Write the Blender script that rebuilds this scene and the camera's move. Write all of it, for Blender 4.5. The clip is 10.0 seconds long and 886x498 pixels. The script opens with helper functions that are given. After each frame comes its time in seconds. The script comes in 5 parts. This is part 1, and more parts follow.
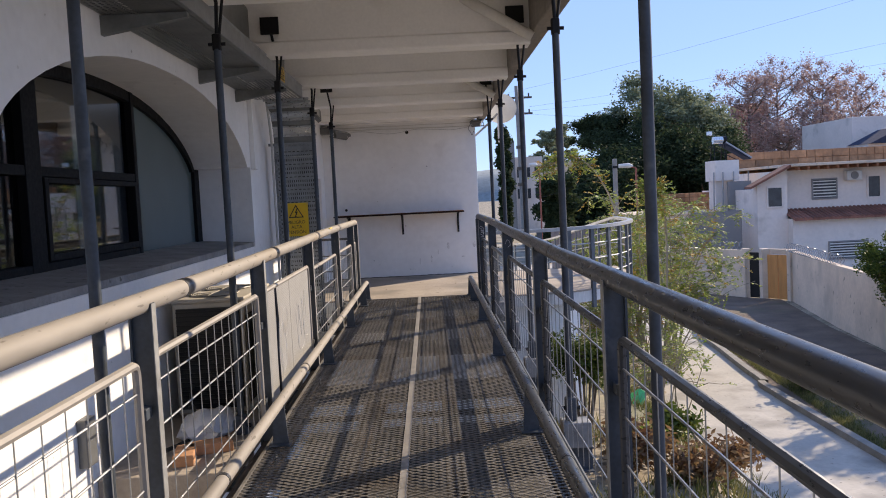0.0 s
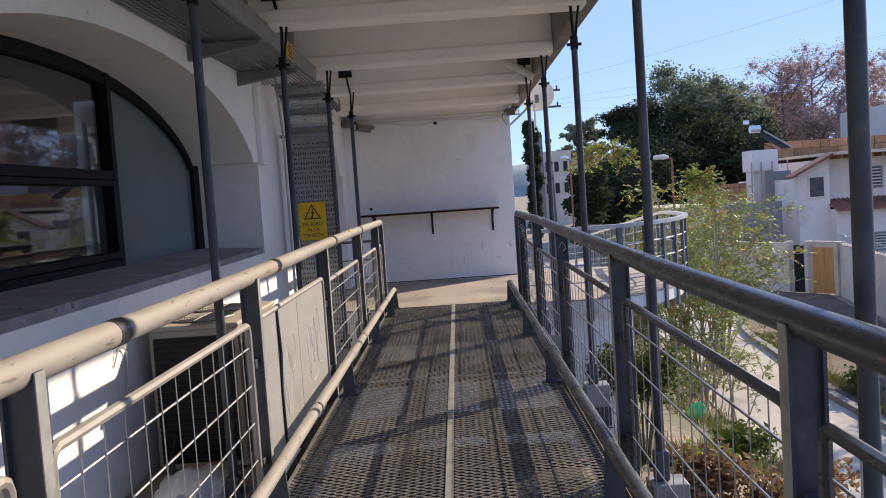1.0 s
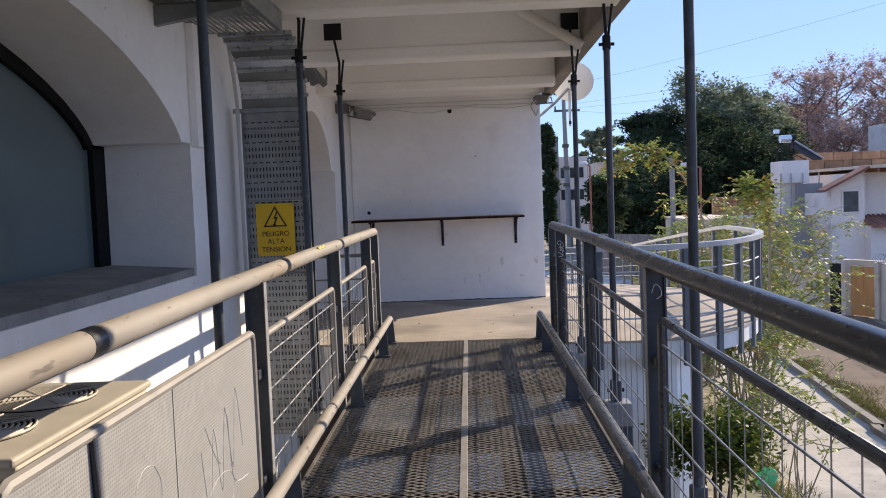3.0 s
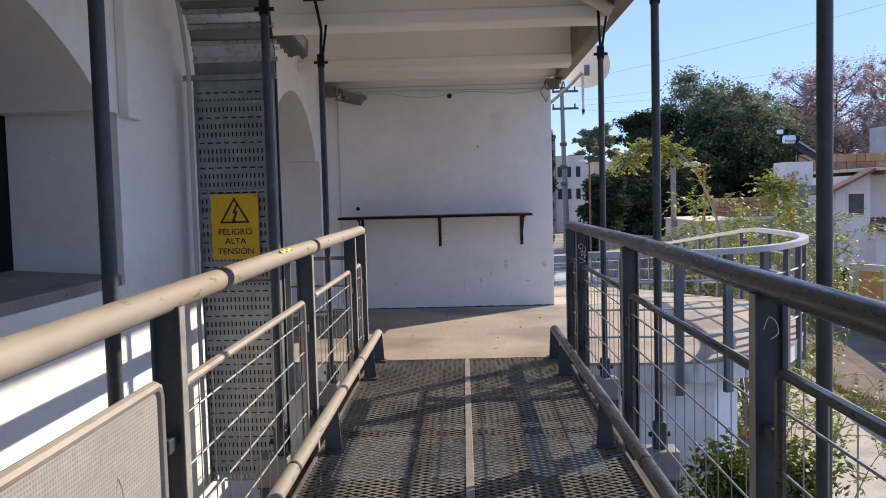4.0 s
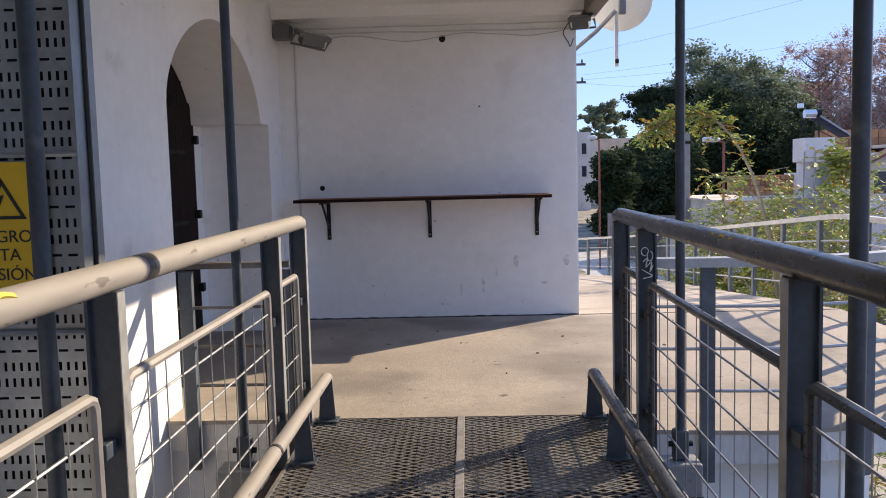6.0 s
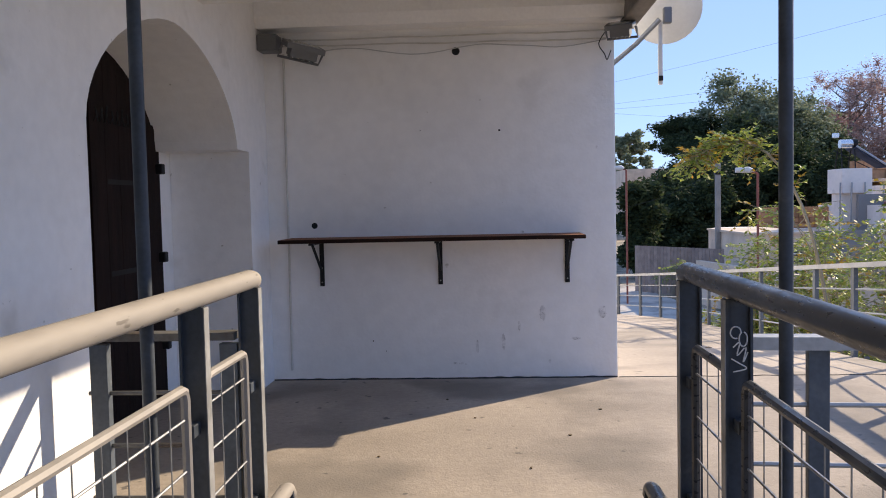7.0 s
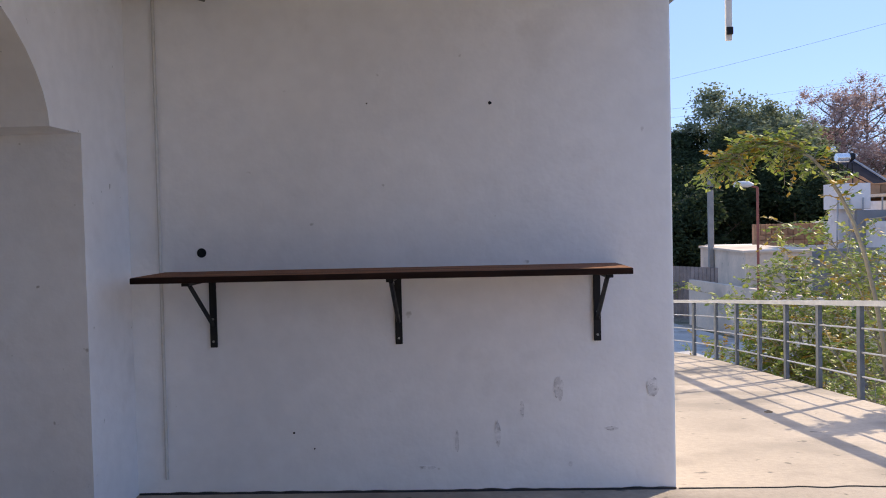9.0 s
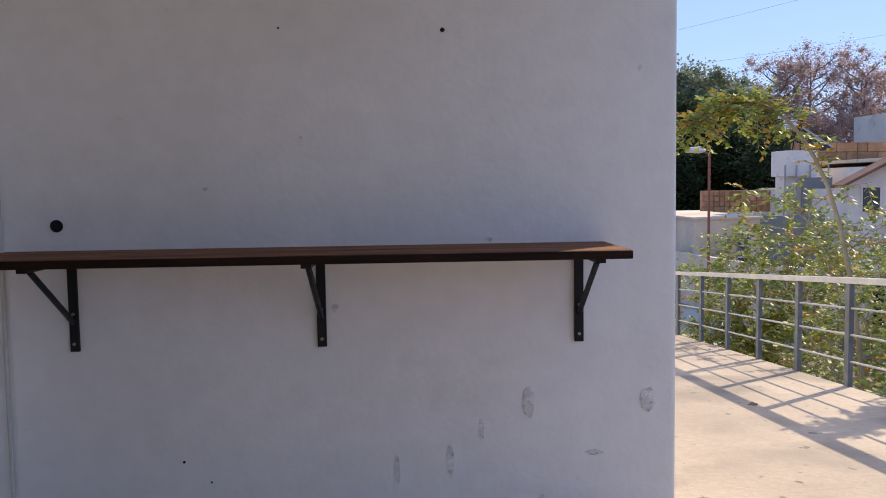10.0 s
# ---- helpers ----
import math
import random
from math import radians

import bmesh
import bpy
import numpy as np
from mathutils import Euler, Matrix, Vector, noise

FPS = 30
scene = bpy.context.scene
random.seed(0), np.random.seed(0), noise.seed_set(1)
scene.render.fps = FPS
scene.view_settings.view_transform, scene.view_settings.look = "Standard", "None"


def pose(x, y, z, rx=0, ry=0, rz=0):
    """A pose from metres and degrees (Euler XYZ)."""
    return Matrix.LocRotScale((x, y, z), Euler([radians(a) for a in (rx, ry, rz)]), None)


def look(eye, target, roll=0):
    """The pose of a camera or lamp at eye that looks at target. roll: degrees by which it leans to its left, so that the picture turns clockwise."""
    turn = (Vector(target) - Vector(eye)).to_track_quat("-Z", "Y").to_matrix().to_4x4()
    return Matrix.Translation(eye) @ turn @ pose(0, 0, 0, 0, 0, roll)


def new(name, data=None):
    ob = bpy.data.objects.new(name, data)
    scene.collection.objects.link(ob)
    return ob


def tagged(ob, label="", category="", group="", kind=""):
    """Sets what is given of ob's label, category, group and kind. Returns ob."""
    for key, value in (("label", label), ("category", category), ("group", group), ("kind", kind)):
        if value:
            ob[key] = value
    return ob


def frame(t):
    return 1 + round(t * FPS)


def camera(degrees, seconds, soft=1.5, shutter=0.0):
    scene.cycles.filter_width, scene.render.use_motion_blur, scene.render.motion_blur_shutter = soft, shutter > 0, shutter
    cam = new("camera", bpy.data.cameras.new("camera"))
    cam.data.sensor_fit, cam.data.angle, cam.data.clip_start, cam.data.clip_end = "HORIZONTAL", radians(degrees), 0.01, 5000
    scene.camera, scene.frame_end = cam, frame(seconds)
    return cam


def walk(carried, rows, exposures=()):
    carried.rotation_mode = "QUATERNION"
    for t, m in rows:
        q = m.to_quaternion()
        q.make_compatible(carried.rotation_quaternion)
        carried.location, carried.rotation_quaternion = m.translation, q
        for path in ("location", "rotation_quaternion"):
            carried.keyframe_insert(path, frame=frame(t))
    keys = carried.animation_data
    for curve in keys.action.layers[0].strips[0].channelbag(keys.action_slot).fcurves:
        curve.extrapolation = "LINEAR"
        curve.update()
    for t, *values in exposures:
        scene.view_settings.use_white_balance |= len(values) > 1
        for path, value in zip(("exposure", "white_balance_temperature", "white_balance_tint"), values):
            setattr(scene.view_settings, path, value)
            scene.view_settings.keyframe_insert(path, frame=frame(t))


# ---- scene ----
cam = camera(55.5, 10.0, 1.0)
METRES, EYE, TILT, LEAN, TURN = 11.5, 1.35, 0.0, 0.0, -0.8
ROWS = [
    (0.0, 0.0, 0.0, 0.0, -0.18, -3.56, 2.85),
    (0.5, -0.007, 0.0495, 0.0003, 1.53, -3.62, 3.24),
    (1.0, -0.0075, 0.1029, -0.0004, 1.66, -3.68, 3.91),
    (1.5, -0.0096, 0.1527, -0.0002, 2.14, -3.72, 3.06),
    (2.0, -0.0102, 0.2028, -0.0001, 2.31, -3.51, 2.97),
    (2.5, -0.0113, 0.2546, 0.0006, 2.51, -3.41, 2.7),
    (4.0, -0.0223, 0.407, -0.003, 2.15, -3.57, 1.5),
    (4.5, -0.0193, 0.4581, -0.0041, 1.86, -3.66, 1.86),
    (5.0, -0.0198, 0.5065, -0.0051, 1.81, -3.8, 1.83),
    (6.5, -0.0186, 0.6635, -0.0042, 3.04, -5.42, 1.16),
    (7.0, -0.017, 0.7133, -0.0013, 4.02, -3.01, 1.26),
    (7.5, -0.0205, 0.7659, 0.0011, 4.34, -2.53, 1.42),
    (8.0, -0.0188, 0.8178, -0.0022, 3.9, -2.14, 1.25),
    (8.5, -0.0225, 0.8665, -0.0014, 3.5, -1.4, 0.96),
    (9.0, -0.0215, 0.9146, -0.0025, 2.81, -1.87, 1.34),
    (9.5, -0.0217, 0.9608, -0.0029, 2.44, -2.7, 0.57),
    (10.0, -0.0221, 0.998, -0.0023, -0.72, -4.36, 0.92),
]
walk(cam, [(t, pose(0, 0, EYE, TILT, LEAN, TURN) @ pose(METRES * x, METRES * y, METRES * z, 90 + pitch, roll, yaw)) for t, x, y, z, yaw, pitch, roll in ROWS],
     exposures=[(0.0, 2.32, 8000, 12), (2.5, 2.41, 7900, 11), (5.0, 2.38, 8000, 11), (6.5, 2.47, 8100, 12), (7.2, 2.36, 8100, 11), (8.2, 2.38, 8100, 11), (9.5, 2.5, 8300, 11), (10.0, 2.36, 8600, 12)])

# ---- world and light ----
world = bpy.data.worlds.new("world")
scene.world = world
world.use_nodes = True
wn = world.node_tree.nodes
sky = wn.new("ShaderNodeTexSky")
sky.sky_type = "NISHITA"
sky.sun_disc = False
SUN_EL, SUN_AZ = radians(27.6), math.atan2(0.755, 0.655)
sky.sun_elevation, sky.sun_rotation = SUN_EL, SUN_AZ
sky.altitude, sky.air_density, sky.dust_density, sky.ozone_density = 2500, 0.8, 0.0, 2.0
sky_gain = wn.new("ShaderNodeVectorMath")
sky_gain.operation = "SCALE"
sky_gain.inputs["Scale"].default_value = 0.011
world.node_tree.links.new(sky.outputs[0], sky_gain.inputs[0])
air = wn.new("ShaderNodeVectorMath")          # even daylight haze over the whole sky
air.inputs[1].default_value = (0.05, 0.094, 0.222)
world.node_tree.links.new(sky_gain.outputs[0], air.inputs[0])
world.node_tree.links.new(air.outputs[0], wn["Background"].inputs[0])
wn["Background"].inputs[1].default_value = 1.0
sun = new("sun", bpy.data.lights.new("sun", "SUN"))
sun.data.energy, sun.data.angle, sun.data.color = 1.32, radians(0.53), (1.0, 0.925, 0.82)
to_sun = Vector((math.sin(SUN_AZ) * math.cos(SUN_EL), math.cos(SUN_AZ) * math.cos(SUN_EL), math.sin(SUN_EL)))
sun.matrix_world = look(to_sun * 60, (0, 0, 0))


# ---- materials ----
def mat(name, base, rough=0.6, metal=0.0, var=0.12, scale=3.0, fine=40.0, bump=0.15, bump_scale=90.0, stain=None, stain_scale=1.2, stain_at=0.6, each=0.0, stretch=(1, 1, 1), spec=0.5, specks=None, speck_scale=30.0, speck_at=0.66):
    """A procedural surface: two scales of colour variation, fine relief, and optional stains."""
    m = bpy.data.materials.new(name)
    m.use_nodes = True
    n, l = m.node_tree.nodes, m.node_tree.links
    b = n["Principled BSDF"]
    b.inputs["Roughness"].default_value, b.inputs["Metallic"].default_value = rough, metal
    b.inputs["Specular IOR Level"].default_value = spec
    geo = n.new("ShaderNodeNewGeometry")
    mp = n.new("ShaderNodeMapping")
    mp.inputs["Scale"].default_value = stretch
    l.new(geo.outputs["Position"], mp.inputs["Vector"])

    def tex(s, detail=4.0):
        t = n.new("ShaderNodeTexNoise")
        t.inputs["Scale"].default_value, t.inputs["Detail"].default_value = s, detail
        l.new(mp.outputs[0], t.inputs["Vector"])
        return t.outputs[0]

    def mix(kind, fac, a, bb):
        x = n.new("ShaderNodeMix")
        x.data_type, x.blend_type = "RGBA", kind
        for sock, v in ((x.inputs[0], fac), (x.inputs[6], a), (x.inputs[7], bb)):
            if isinstance(v, bpy.types.NodeSocket):
                l.new(v, sock)
            else:
                sock.default_value = v
        return x.outputs[2]

    def ramp(fac, lo, hi, a=0.3, z=0.7):
        r = n.new("ShaderNodeMapRange")
        l.new(fac, r.inputs[0])
        for i, v in enumerate((a, z, lo, hi)):
            r.inputs[i + 1].default_value = v
        return r.outputs[0]

    big, small = tex(scale), tex(fine, 3.0)
    k = n.new("ShaderNodeMath")
    k.operation = "MULTIPLY"
    l.new(ramp(big, 1 - var, 1 + var), k.inputs[0])
    l.new(ramp(small, 1 - var * 0.6, 1 + var * 0.6), k.inputs[1])
    hsv = n.new("ShaderNodeHueSaturation")
    hsv.inputs["Color"].default_value = (*base, 1)
    if each:
        oi = n.new("ShaderNodeObjectInfo")
        k2 = n.new("ShaderNodeMath")
        k2.operation = "MULTIPLY"
        l.new(k.outputs[0], k2.inputs[0])
        l.new(ramp(oi.outputs["Random"], 1 - each, 1 + each, 0, 1), k2.inputs[1])
        k = k2
    l.new(k.outputs[0], hsv.inputs["Value"])
    colour = hsv.outputs[0]
    if stain:
        colour = mix("MIX", ramp(tex(stain_scale, 8.0), 0, 0.8, stain_at, stain_at + 0.15), colour, (*stain, 1))
    if specks:
        colour = mix("MIX", ramp(tex(speck_scale, 2.0), 0, 0.85, speck_at, speck_at + 0.06), colour, (*specks, 1))
    l.new(colour, b.inputs["Base Color"])
    l.new(ramp(small, max(0.02, rough - 0.08), min(1, rough + 0.08)), b.inputs["Roughness"])
    if bump:
        bp = n.new("ShaderNodeBump")
        bp.inputs["Strength"].default_value, bp.inputs["Distance"].default_value = bump, 0.004
        l.new(tex(bump_scale, 5.0), bp.inputs["Height"])
        l.new(bp.outputs[0], b.inputs["Normal"])
    return m


def leaf_mat(name, a, c, rough=0.55):
    """Leaves: each island its own mix of two colours, with some light let through."""
    m = bpy.data.materials.new(name)
    m.use_nodes = True
    n, l = m.node_tree.nodes, m.node_tree.links
    b = n["Principled BSDF"]
    g = n.new("ShaderNodeNewGeometry")
    r = n.new("ShaderNodeValToRGB")
    r.color_ramp.elements[0].color, r.color_ramp.elements[1].color = (*a, 1), (*c, 1)
    l.new(g.outputs["Random Per Island"], r.inputs[0])
    l.new(r.outputs[0], b.inputs["Base Color"])
    b.inputs["Roughness"].default_value, b.inputs["Specular IOR Level"].default_value = rough, 0.2
    tr = n.new("ShaderNodeBsdfTranslucent")
    l.new(r.outputs[0], tr.inputs[0])
    mx = n.new("ShaderNodeMixShader")
    mx.inputs[0].default_value = 0.3
    l.new(b.outputs[0], mx.inputs[1])
    l.new(tr.outputs[0], mx.inputs[2])
    l.new(mx.outputs[0], n["Material Output"].inputs[0])
    return m


def glass_mat(name, tint=(0.75, 0.8, 0.8)):
    m = bpy.data.materials.new(name)
    m.use_nodes = True
    b = m.node_tree.nodes["Principled BSDF"]
    b.inputs["Base Color"].default_value = (*tint, 1)
    b.inputs["Roughness"].default_value, b.inputs["Transmission Weight"].default_value, b.inputs["IOR"].default_value = 0.02, 1.0, 1.7
    return m


WHITE = mat("white_wall_paint", (0.87, 0.865, 0.86), 0.75, var=0.05, scale=1.3, fine=14, bump=0.4, bump_scale=45, stain=(0.62, 0.61, 0.59), stain_scale=2.3, stain_at=0.64, specks=(0.45, 0.43, 0.4), speck_scale=22, speck_at=0.74)
WALL_END = mat("white_scuffed_wall_paint", (0.86, 0.85, 0.835), 0.8, var=0.05, scale=0.9, fine=11, bump=0.45, bump_scale=38, stain=(0.66, 0.64, 0.61), stain_scale=1.6, stain_at=0.64, specks=(0.4, 0.37, 0.33), speck_scale=13, speck_at=0.76)
CEIL = mat("white_ceiling_paint", (0.88, 0.865, 0.84), 0.8, var=0.05, scale=1.5, bump=0.2, bump_scale=30, stain=(0.62, 0.59, 0.54), stain_scale=1.9, stain_at=0.66)
SILL = mat("grey_sill_cement", (0.27, 0.265, 0.26), 0.85, var=0.2, scale=4, bump=0.4, bump_scale=50, specks=(0.1, 0.1, 0.095), speck_scale=18)
CONCRETE = mat("landing_concrete", (0.365, 0.308, 0.255), 0.9, var=0.18, scale=0.9, fine=26, bump=0.7, bump_scale=70, stain=(0.19, 0.165, 0.14), stain_scale=1.1, stain_at=0.5, specks=(0.11, 0.1, 0.09), speck_scale=11, speck_at=0.68)
SLAB_EDGE = mat("stained_slab_edge", (0.68, 0.67, 0.65), 0.85, var=0.15, scale=3, bump=0.4, stain=(0.2, 0.19, 0.17), stain_scale=5, stain_at=0.6, stretch=(1, 1, 0.25))
STEEL = mat("blue_grey_painted_steel", (0.05, 0.062, 0.078), 0.5, 0.0, var=0.25, scale=7, fine=60, bump=0.08, stain=(0.13, 0.14, 0.15), stain_scale=9, stain_at=0.62, spec=0.35)
RAILMAT = mat("worn_grey_pipe", (0.27, 0.243, 0.215), 0.7, 0.0, var=0.16, scale=2.5, fine=25, bump=0.02, stain=(0.27, 0.215, 0.16), stain_scale=2.2, stain_at=0.56, stretch=(1, 0.25, 1), specks=(0.12, 0.1, 0.085), speck_scale=38, speck_at=0.66)
FRAMEGREY = mat("worn_grey_infill_tube", (0.3, 0.275, 0.25), 0.55, 0.1, var=0.1, scale=3, fine=25, bump=0.02, stain=(0.2, 0.19, 0.175), stain_scale=4, stain_at=0.58)
DOORINK = mat("faded_door_lettering", (0.03, 0.03, 0.03), 0.7, var=0.3, bump=0, spec=0.1)
STEELPALE = mat("weathered_blue_grey_steel", (0.1, 0.12, 0.142), 0.5, 0.0, var=0.22, scale=6, fine=50, bump=0.08, stain=(0.18, 0.19, 0.2), stain_scale=8, stain_at=0.6, spec=0.35)
RAILDARK = mat("dark_blue_grey_pipe", (0.05, 0.056, 0.066), 0.32, 0.2, var=0.25, scale=5, fine=60, bump=0.06, stain=(0.24, 0.24, 0.24), stain_scale=7, stain_at=0.64, stretch=(1, 0.3, 1))
WIRE = mat("galvanised_wire", (0.3, 0.31, 0.32), 0.4, 0.7, var=0.15, bump=0)
GALV = mat("galvanised_sheet", (0.29, 0.31, 0.325), 0.42, 0.75, var=0.16, scale=9, fine=50, bump=0.05, stain=(0.24, 0.24, 0.235), stain_scale=5)
TRAYDARK = mat("weathered_galvanised_tray", (0.22, 0.23, 0.228), 0.5, 0.6, var=0.16, scale=6, fine=40, bump=0.06)
PERF = mat("perforated_sheet_grey", (0.36, 0.355, 0.35), 0.55, 0.3, var=0.08, scale=4, bump=0.05, stain=(0.28, 0.26, 0.24), stain_scale=3)
GRATE = mat("brown_grey_expanded_metal", (0.15, 0.138, 0.125), 0.5, 0.0, var=0.35, scale=2.2, fine=30, bump=0, stain=(0.1, 0.078, 0.06), stain_scale=1.7, stain_at=0.55, spec=0.3)
RUST = mat("rusty_brown_beam", (0.06, 0.043, 0.034), 0.8, var=0.35, scale=4, bump=0.2)
SEAM = mat("worn_steel_strip", (0.3, 0.28, 0.26), 0.5, 0.2, var=0.2, scale=5, bump=0.1)
BLACK = mat("black_painted_metal", (0.012, 0.012, 0.013), 0.5, 0.1, var=0.2, bump=0.05, spec=0.25)
FRAME = mat("black_window_frame", (0.006, 0.006, 0.007), 0.6, 0.0, var=0.2, bump=0.03, spec=0.15)
FILM = mat("grey_blue_window_panel", (0.105, 0.145, 0.15), 0.12, 0.0, var=0.04, scale=1, fine=3, bump=0)
GLASS = glass_mat("window_glass", (0.55, 0.6, 0.58))
UNLITROOM = mat("unlit_room_dimness", (0.04, 0.038, 0.036), 0.9, var=0.3, bump=0)
DOORWOOD = mat("dark_stained_door_wood", (0.016, 0.0085, 0.007), 0.7, var=0.3, scale=3, bump=0.2, bump_scale=40, stretch=(1, 6, 0.6), spec=0.12)
SHELFWOOD = mat("brown_shelf_wood", (0.29, 0.125, 0.065), 0.7, var=0.5, scale=6, fine=34, bump=0.5, bump_scale=50, stretch=(0.45, 13, 5), stain=(0.045, 0.02, 0.012), stain_scale=4, stain_at=0.48, spec=0.2)
SHELFLIP = mat("dark_shelf_edge", (0.022, 0.01, 0.007), 0.75, var=0.4, scale=6, bump=0.3, stretch=(0.5, 4, 4), spec=0.15)
YELLOW = mat("yellow_sign_plate", (0.72, 0.45, 0.02), 0.45, var=0.06, bump=0, stain=(0.55, 0.36, 0.05), stain_scale=6)
INK = mat("black_sign_ink", (0.015, 0.014, 0.012), 0.5, var=0.1, bump=0)
CABLE = mat("grey_cable", (0.5, 0.5, 0.49), 0.6, var=0.1, bump=0)
CABLEBLACK = mat("black_cable", (0.02, 0.02, 0.02), 0.6, var=0.1, bump=0)
ACBODY = mat("beige_unit_casing", (0.44, 0.4, 0.34), 0.5, var=0.08, scale=5, bump=0.05, stain=(0.36, 0.3, 0.22), stain_scale=4)
COIL_SLOTDARK = mat("black_coil_and_slot_shade", (0.012, 0.012, 0.012), 0.7, var=0.4, scale=8, bump=0.5, bump_scale=200)
PIPEWHITE = mat("white_drain_pipe", (0.62, 0.6, 0.56), 0.5, var=0.08, bump=0.05)
OLDWOOD = mat("weathered_fascia", (0.2, 0.175, 0.15), 0.8, var=0.3, scale=4, fine=30, bump=0.5, bump_scale=40, stretch=(1, 0.3, 1), stain=(0.08, 0.07, 0.06), stain_scale=5)
LAMPBODY = mat("grey_lamp_casting", (0.16, 0.165, 0.17), 0.5, 0.3, var=0.1, bump=0.1)
LENS = mat("pale_lamp_lens", (0.5, 0.5, 0.48), 0.2, var=0.05, bump=0)
DISH = mat("pale_grey_dish", (0.55, 0.55, 0.54), 0.5, 0.1, var=0.06, bump=0.05)
SOIL = mat("dry_soil", (0.3, 0.25, 0.185), 0.95, var=0.4, scale=0.8, fine=9, bump=0.9, bump_scale=14, stain=(0.075, 0.085, 0.035), stain_scale=0.5, stain_at=0.5, specks=(0.07, 0.055, 0.04), speck_scale=6, speck_at=0.58)
# pale worn paint; its lightness carries the lit edge of the posts
LITEDGE = mat("worn_paint_with_lit_edge", (0.28, 0.28, 0.275), 0.5, 0.1, var=0.2, scale=6, fine=40, bump=0.08, stain=(0.12, 0.12, 0.12), stain_scale=8, stain_at=0.6)
ASPHALT = mat("street_asphalt", (0.43, 0.395, 0.35), 0.9, var=0.14, scale=0.5, fine=12, bump=0.4, bump_scale=60, stain=(0.2, 0.185, 0.165), stain_scale=0.7, stain_at=0.52, specks=(0.12, 0.11, 0.1), speck_scale=9, speck_at=0.68)
KERB = mat("kerb_concrete", (0.22, 0.205, 0.185), 0.9, var=0.2, bump=0.3)
# near-black earth tone: the shade under the walkway put into the colour
UNDERSHADE = mat("under_walkway_shade", (0.026, 0.022, 0.018), 0.95, var=0.35, scale=1.5, fine=12, bump=0.8, bump_scale=16)
VERGE = mat("verge_soil", (0.13, 0.09, 0.065), 0.95, var=0.3, scale=1.2, fine=14, bump=0.9, bump_scale=25, stain=(0.07, 0.075, 0.03), stain_scale=0.4, stain_at=0.56)
GRASSMAT = leaf_mat("verge_grass_blades", (0.06, 0.085, 0.02), (0.26, 0.23, 0.1))
PERIM = mat("cream_perimeter_wall", (0.62, 0.495, 0.38), 0.9, var=0.12, scale=0.6, fine=8, bump=0.3, bump_scale=15, stain=(0.36, 0.3, 0.24), stain_scale=0.5, stain_at=0.54, specks=(0.3, 0.26, 0.21), speck_scale=3, speck_at=0.68)
HOUSEWHITE = mat("white_house_render", (0.75, 0.665, 0.595), 0.9, var=0.07, scale=0.5, fine=5, bump=0.2, bump_scale=12, stain=(0.5, 0.44, 0.38), stain_scale=0.8, stain_at=0.6)
GREYBLOCK = mat("grey_block_wall", (0.23, 0.222, 0.215), 0.9, var=0.12, scale=0.6, bump=0.4, bump_scale=10)
STONE = mat("ochre_stone_cladding", (0.4, 0.2, 0.1), 0.85, var=0.3, scale=0.9, fine=4, bump=0.5, bump_scale=6, each=0.22)
ROOFTILE = mat("red_clay_tile", (0.24, 0.1, 0.07), 0.85, var=0.25, scale=1.5, bump=0.3, each=0.2)
DARKROOF = mat("dark_slate_roof", (0.045, 0.055, 0.085), 0.9, var=0.2, bump=0.2, spec=0.1)
DOORORANGE = mat("varnished_orange_gate", (0.52, 0.225, 0.06), 0.5, var=0.15, scale=2, bump=0.1, stretch=(3, 3, 0.5))
WINDARK = mat("dark_far_window", (0.05, 0.055, 0.06), 0.2, var=0.2, bump=0)
BRICKRED = mat("red_brick_block", (0.28, 0.1, 0.07), 0.9, var=0.2, bump=0.3)
REDPOLE = mat("red_lamp_pole_paint", (0.26, 0.07, 0.045), 0.5, var=0.15, bump=0.05)
POLECON = mat("pole_concrete", (0.27, 0.25, 0.225), 0.9, var=0.12, bump=0.3)
STAINLESS = mat("bright_tank_steel", (0.7, 0.7, 0.7), 0.25, 0.9, var=0.05, bump=0)
BARK = mat("grey_brown_bark", (0.13, 0.1, 0.075), 0.95, var=0.3, scale=3, bump=0.7, bump_scale=20)
BARKPALE = mat("pale_twig_bark", (0.3, 0.26, 0.19), 0.9, var=0.2, bump=0.3)
LEAFNEAR = leaf_mat("yellow_green_leaves", (0.13, 0.21, 0.035), (0.4, 0.42, 0.11))
LEAFAUTUMN = leaf_mat("autumn_orange_leaves", (0.35, 0.2, 0.04), (0.4, 0.28, 0.05))
LEAFBUSH = leaf_mat("dark_green_bush_leaves", (0.035, 0.07, 0.015), (0.13, 0.16, 0.03))
LEAFBIG = leaf_mat("grey_green_crown_leaves", (0.11, 0.145, 0.075), (0.3, 0.33, 0.22), 0.8)
LEAFPINE = leaf_mat("black_green_crown_leaves", (0.02, 0.036, 0.018), (0.06, 0.085, 0.035), 0.8)
LEAFRED = leaf_mat("red_brown_crown_leaves", (0.3, 0.15, 0.12), (0.52, 0.42, 0.38))
LEAFDRY = leaf_mat("dry_brown_bush_leaves", (0.13, 0.06, 0.035), (0.34, 0.22, 0.11))
LEAFHEDGE = leaf_mat("clipped_hedge_leaves", (0.04, 0.085, 0.015), (0.13, 0.19, 0.03))
HILL = mat("far_hill_painted_haze", (0.22, 0.25, 0.25), 1.0, var=0.2, scale=0.05, fine=0.4, bump=0)
BRICKCLAY = mat("clay_brick", (0.5, 0.25, 0.13), 0.9, var=0.2, bump=0.3)
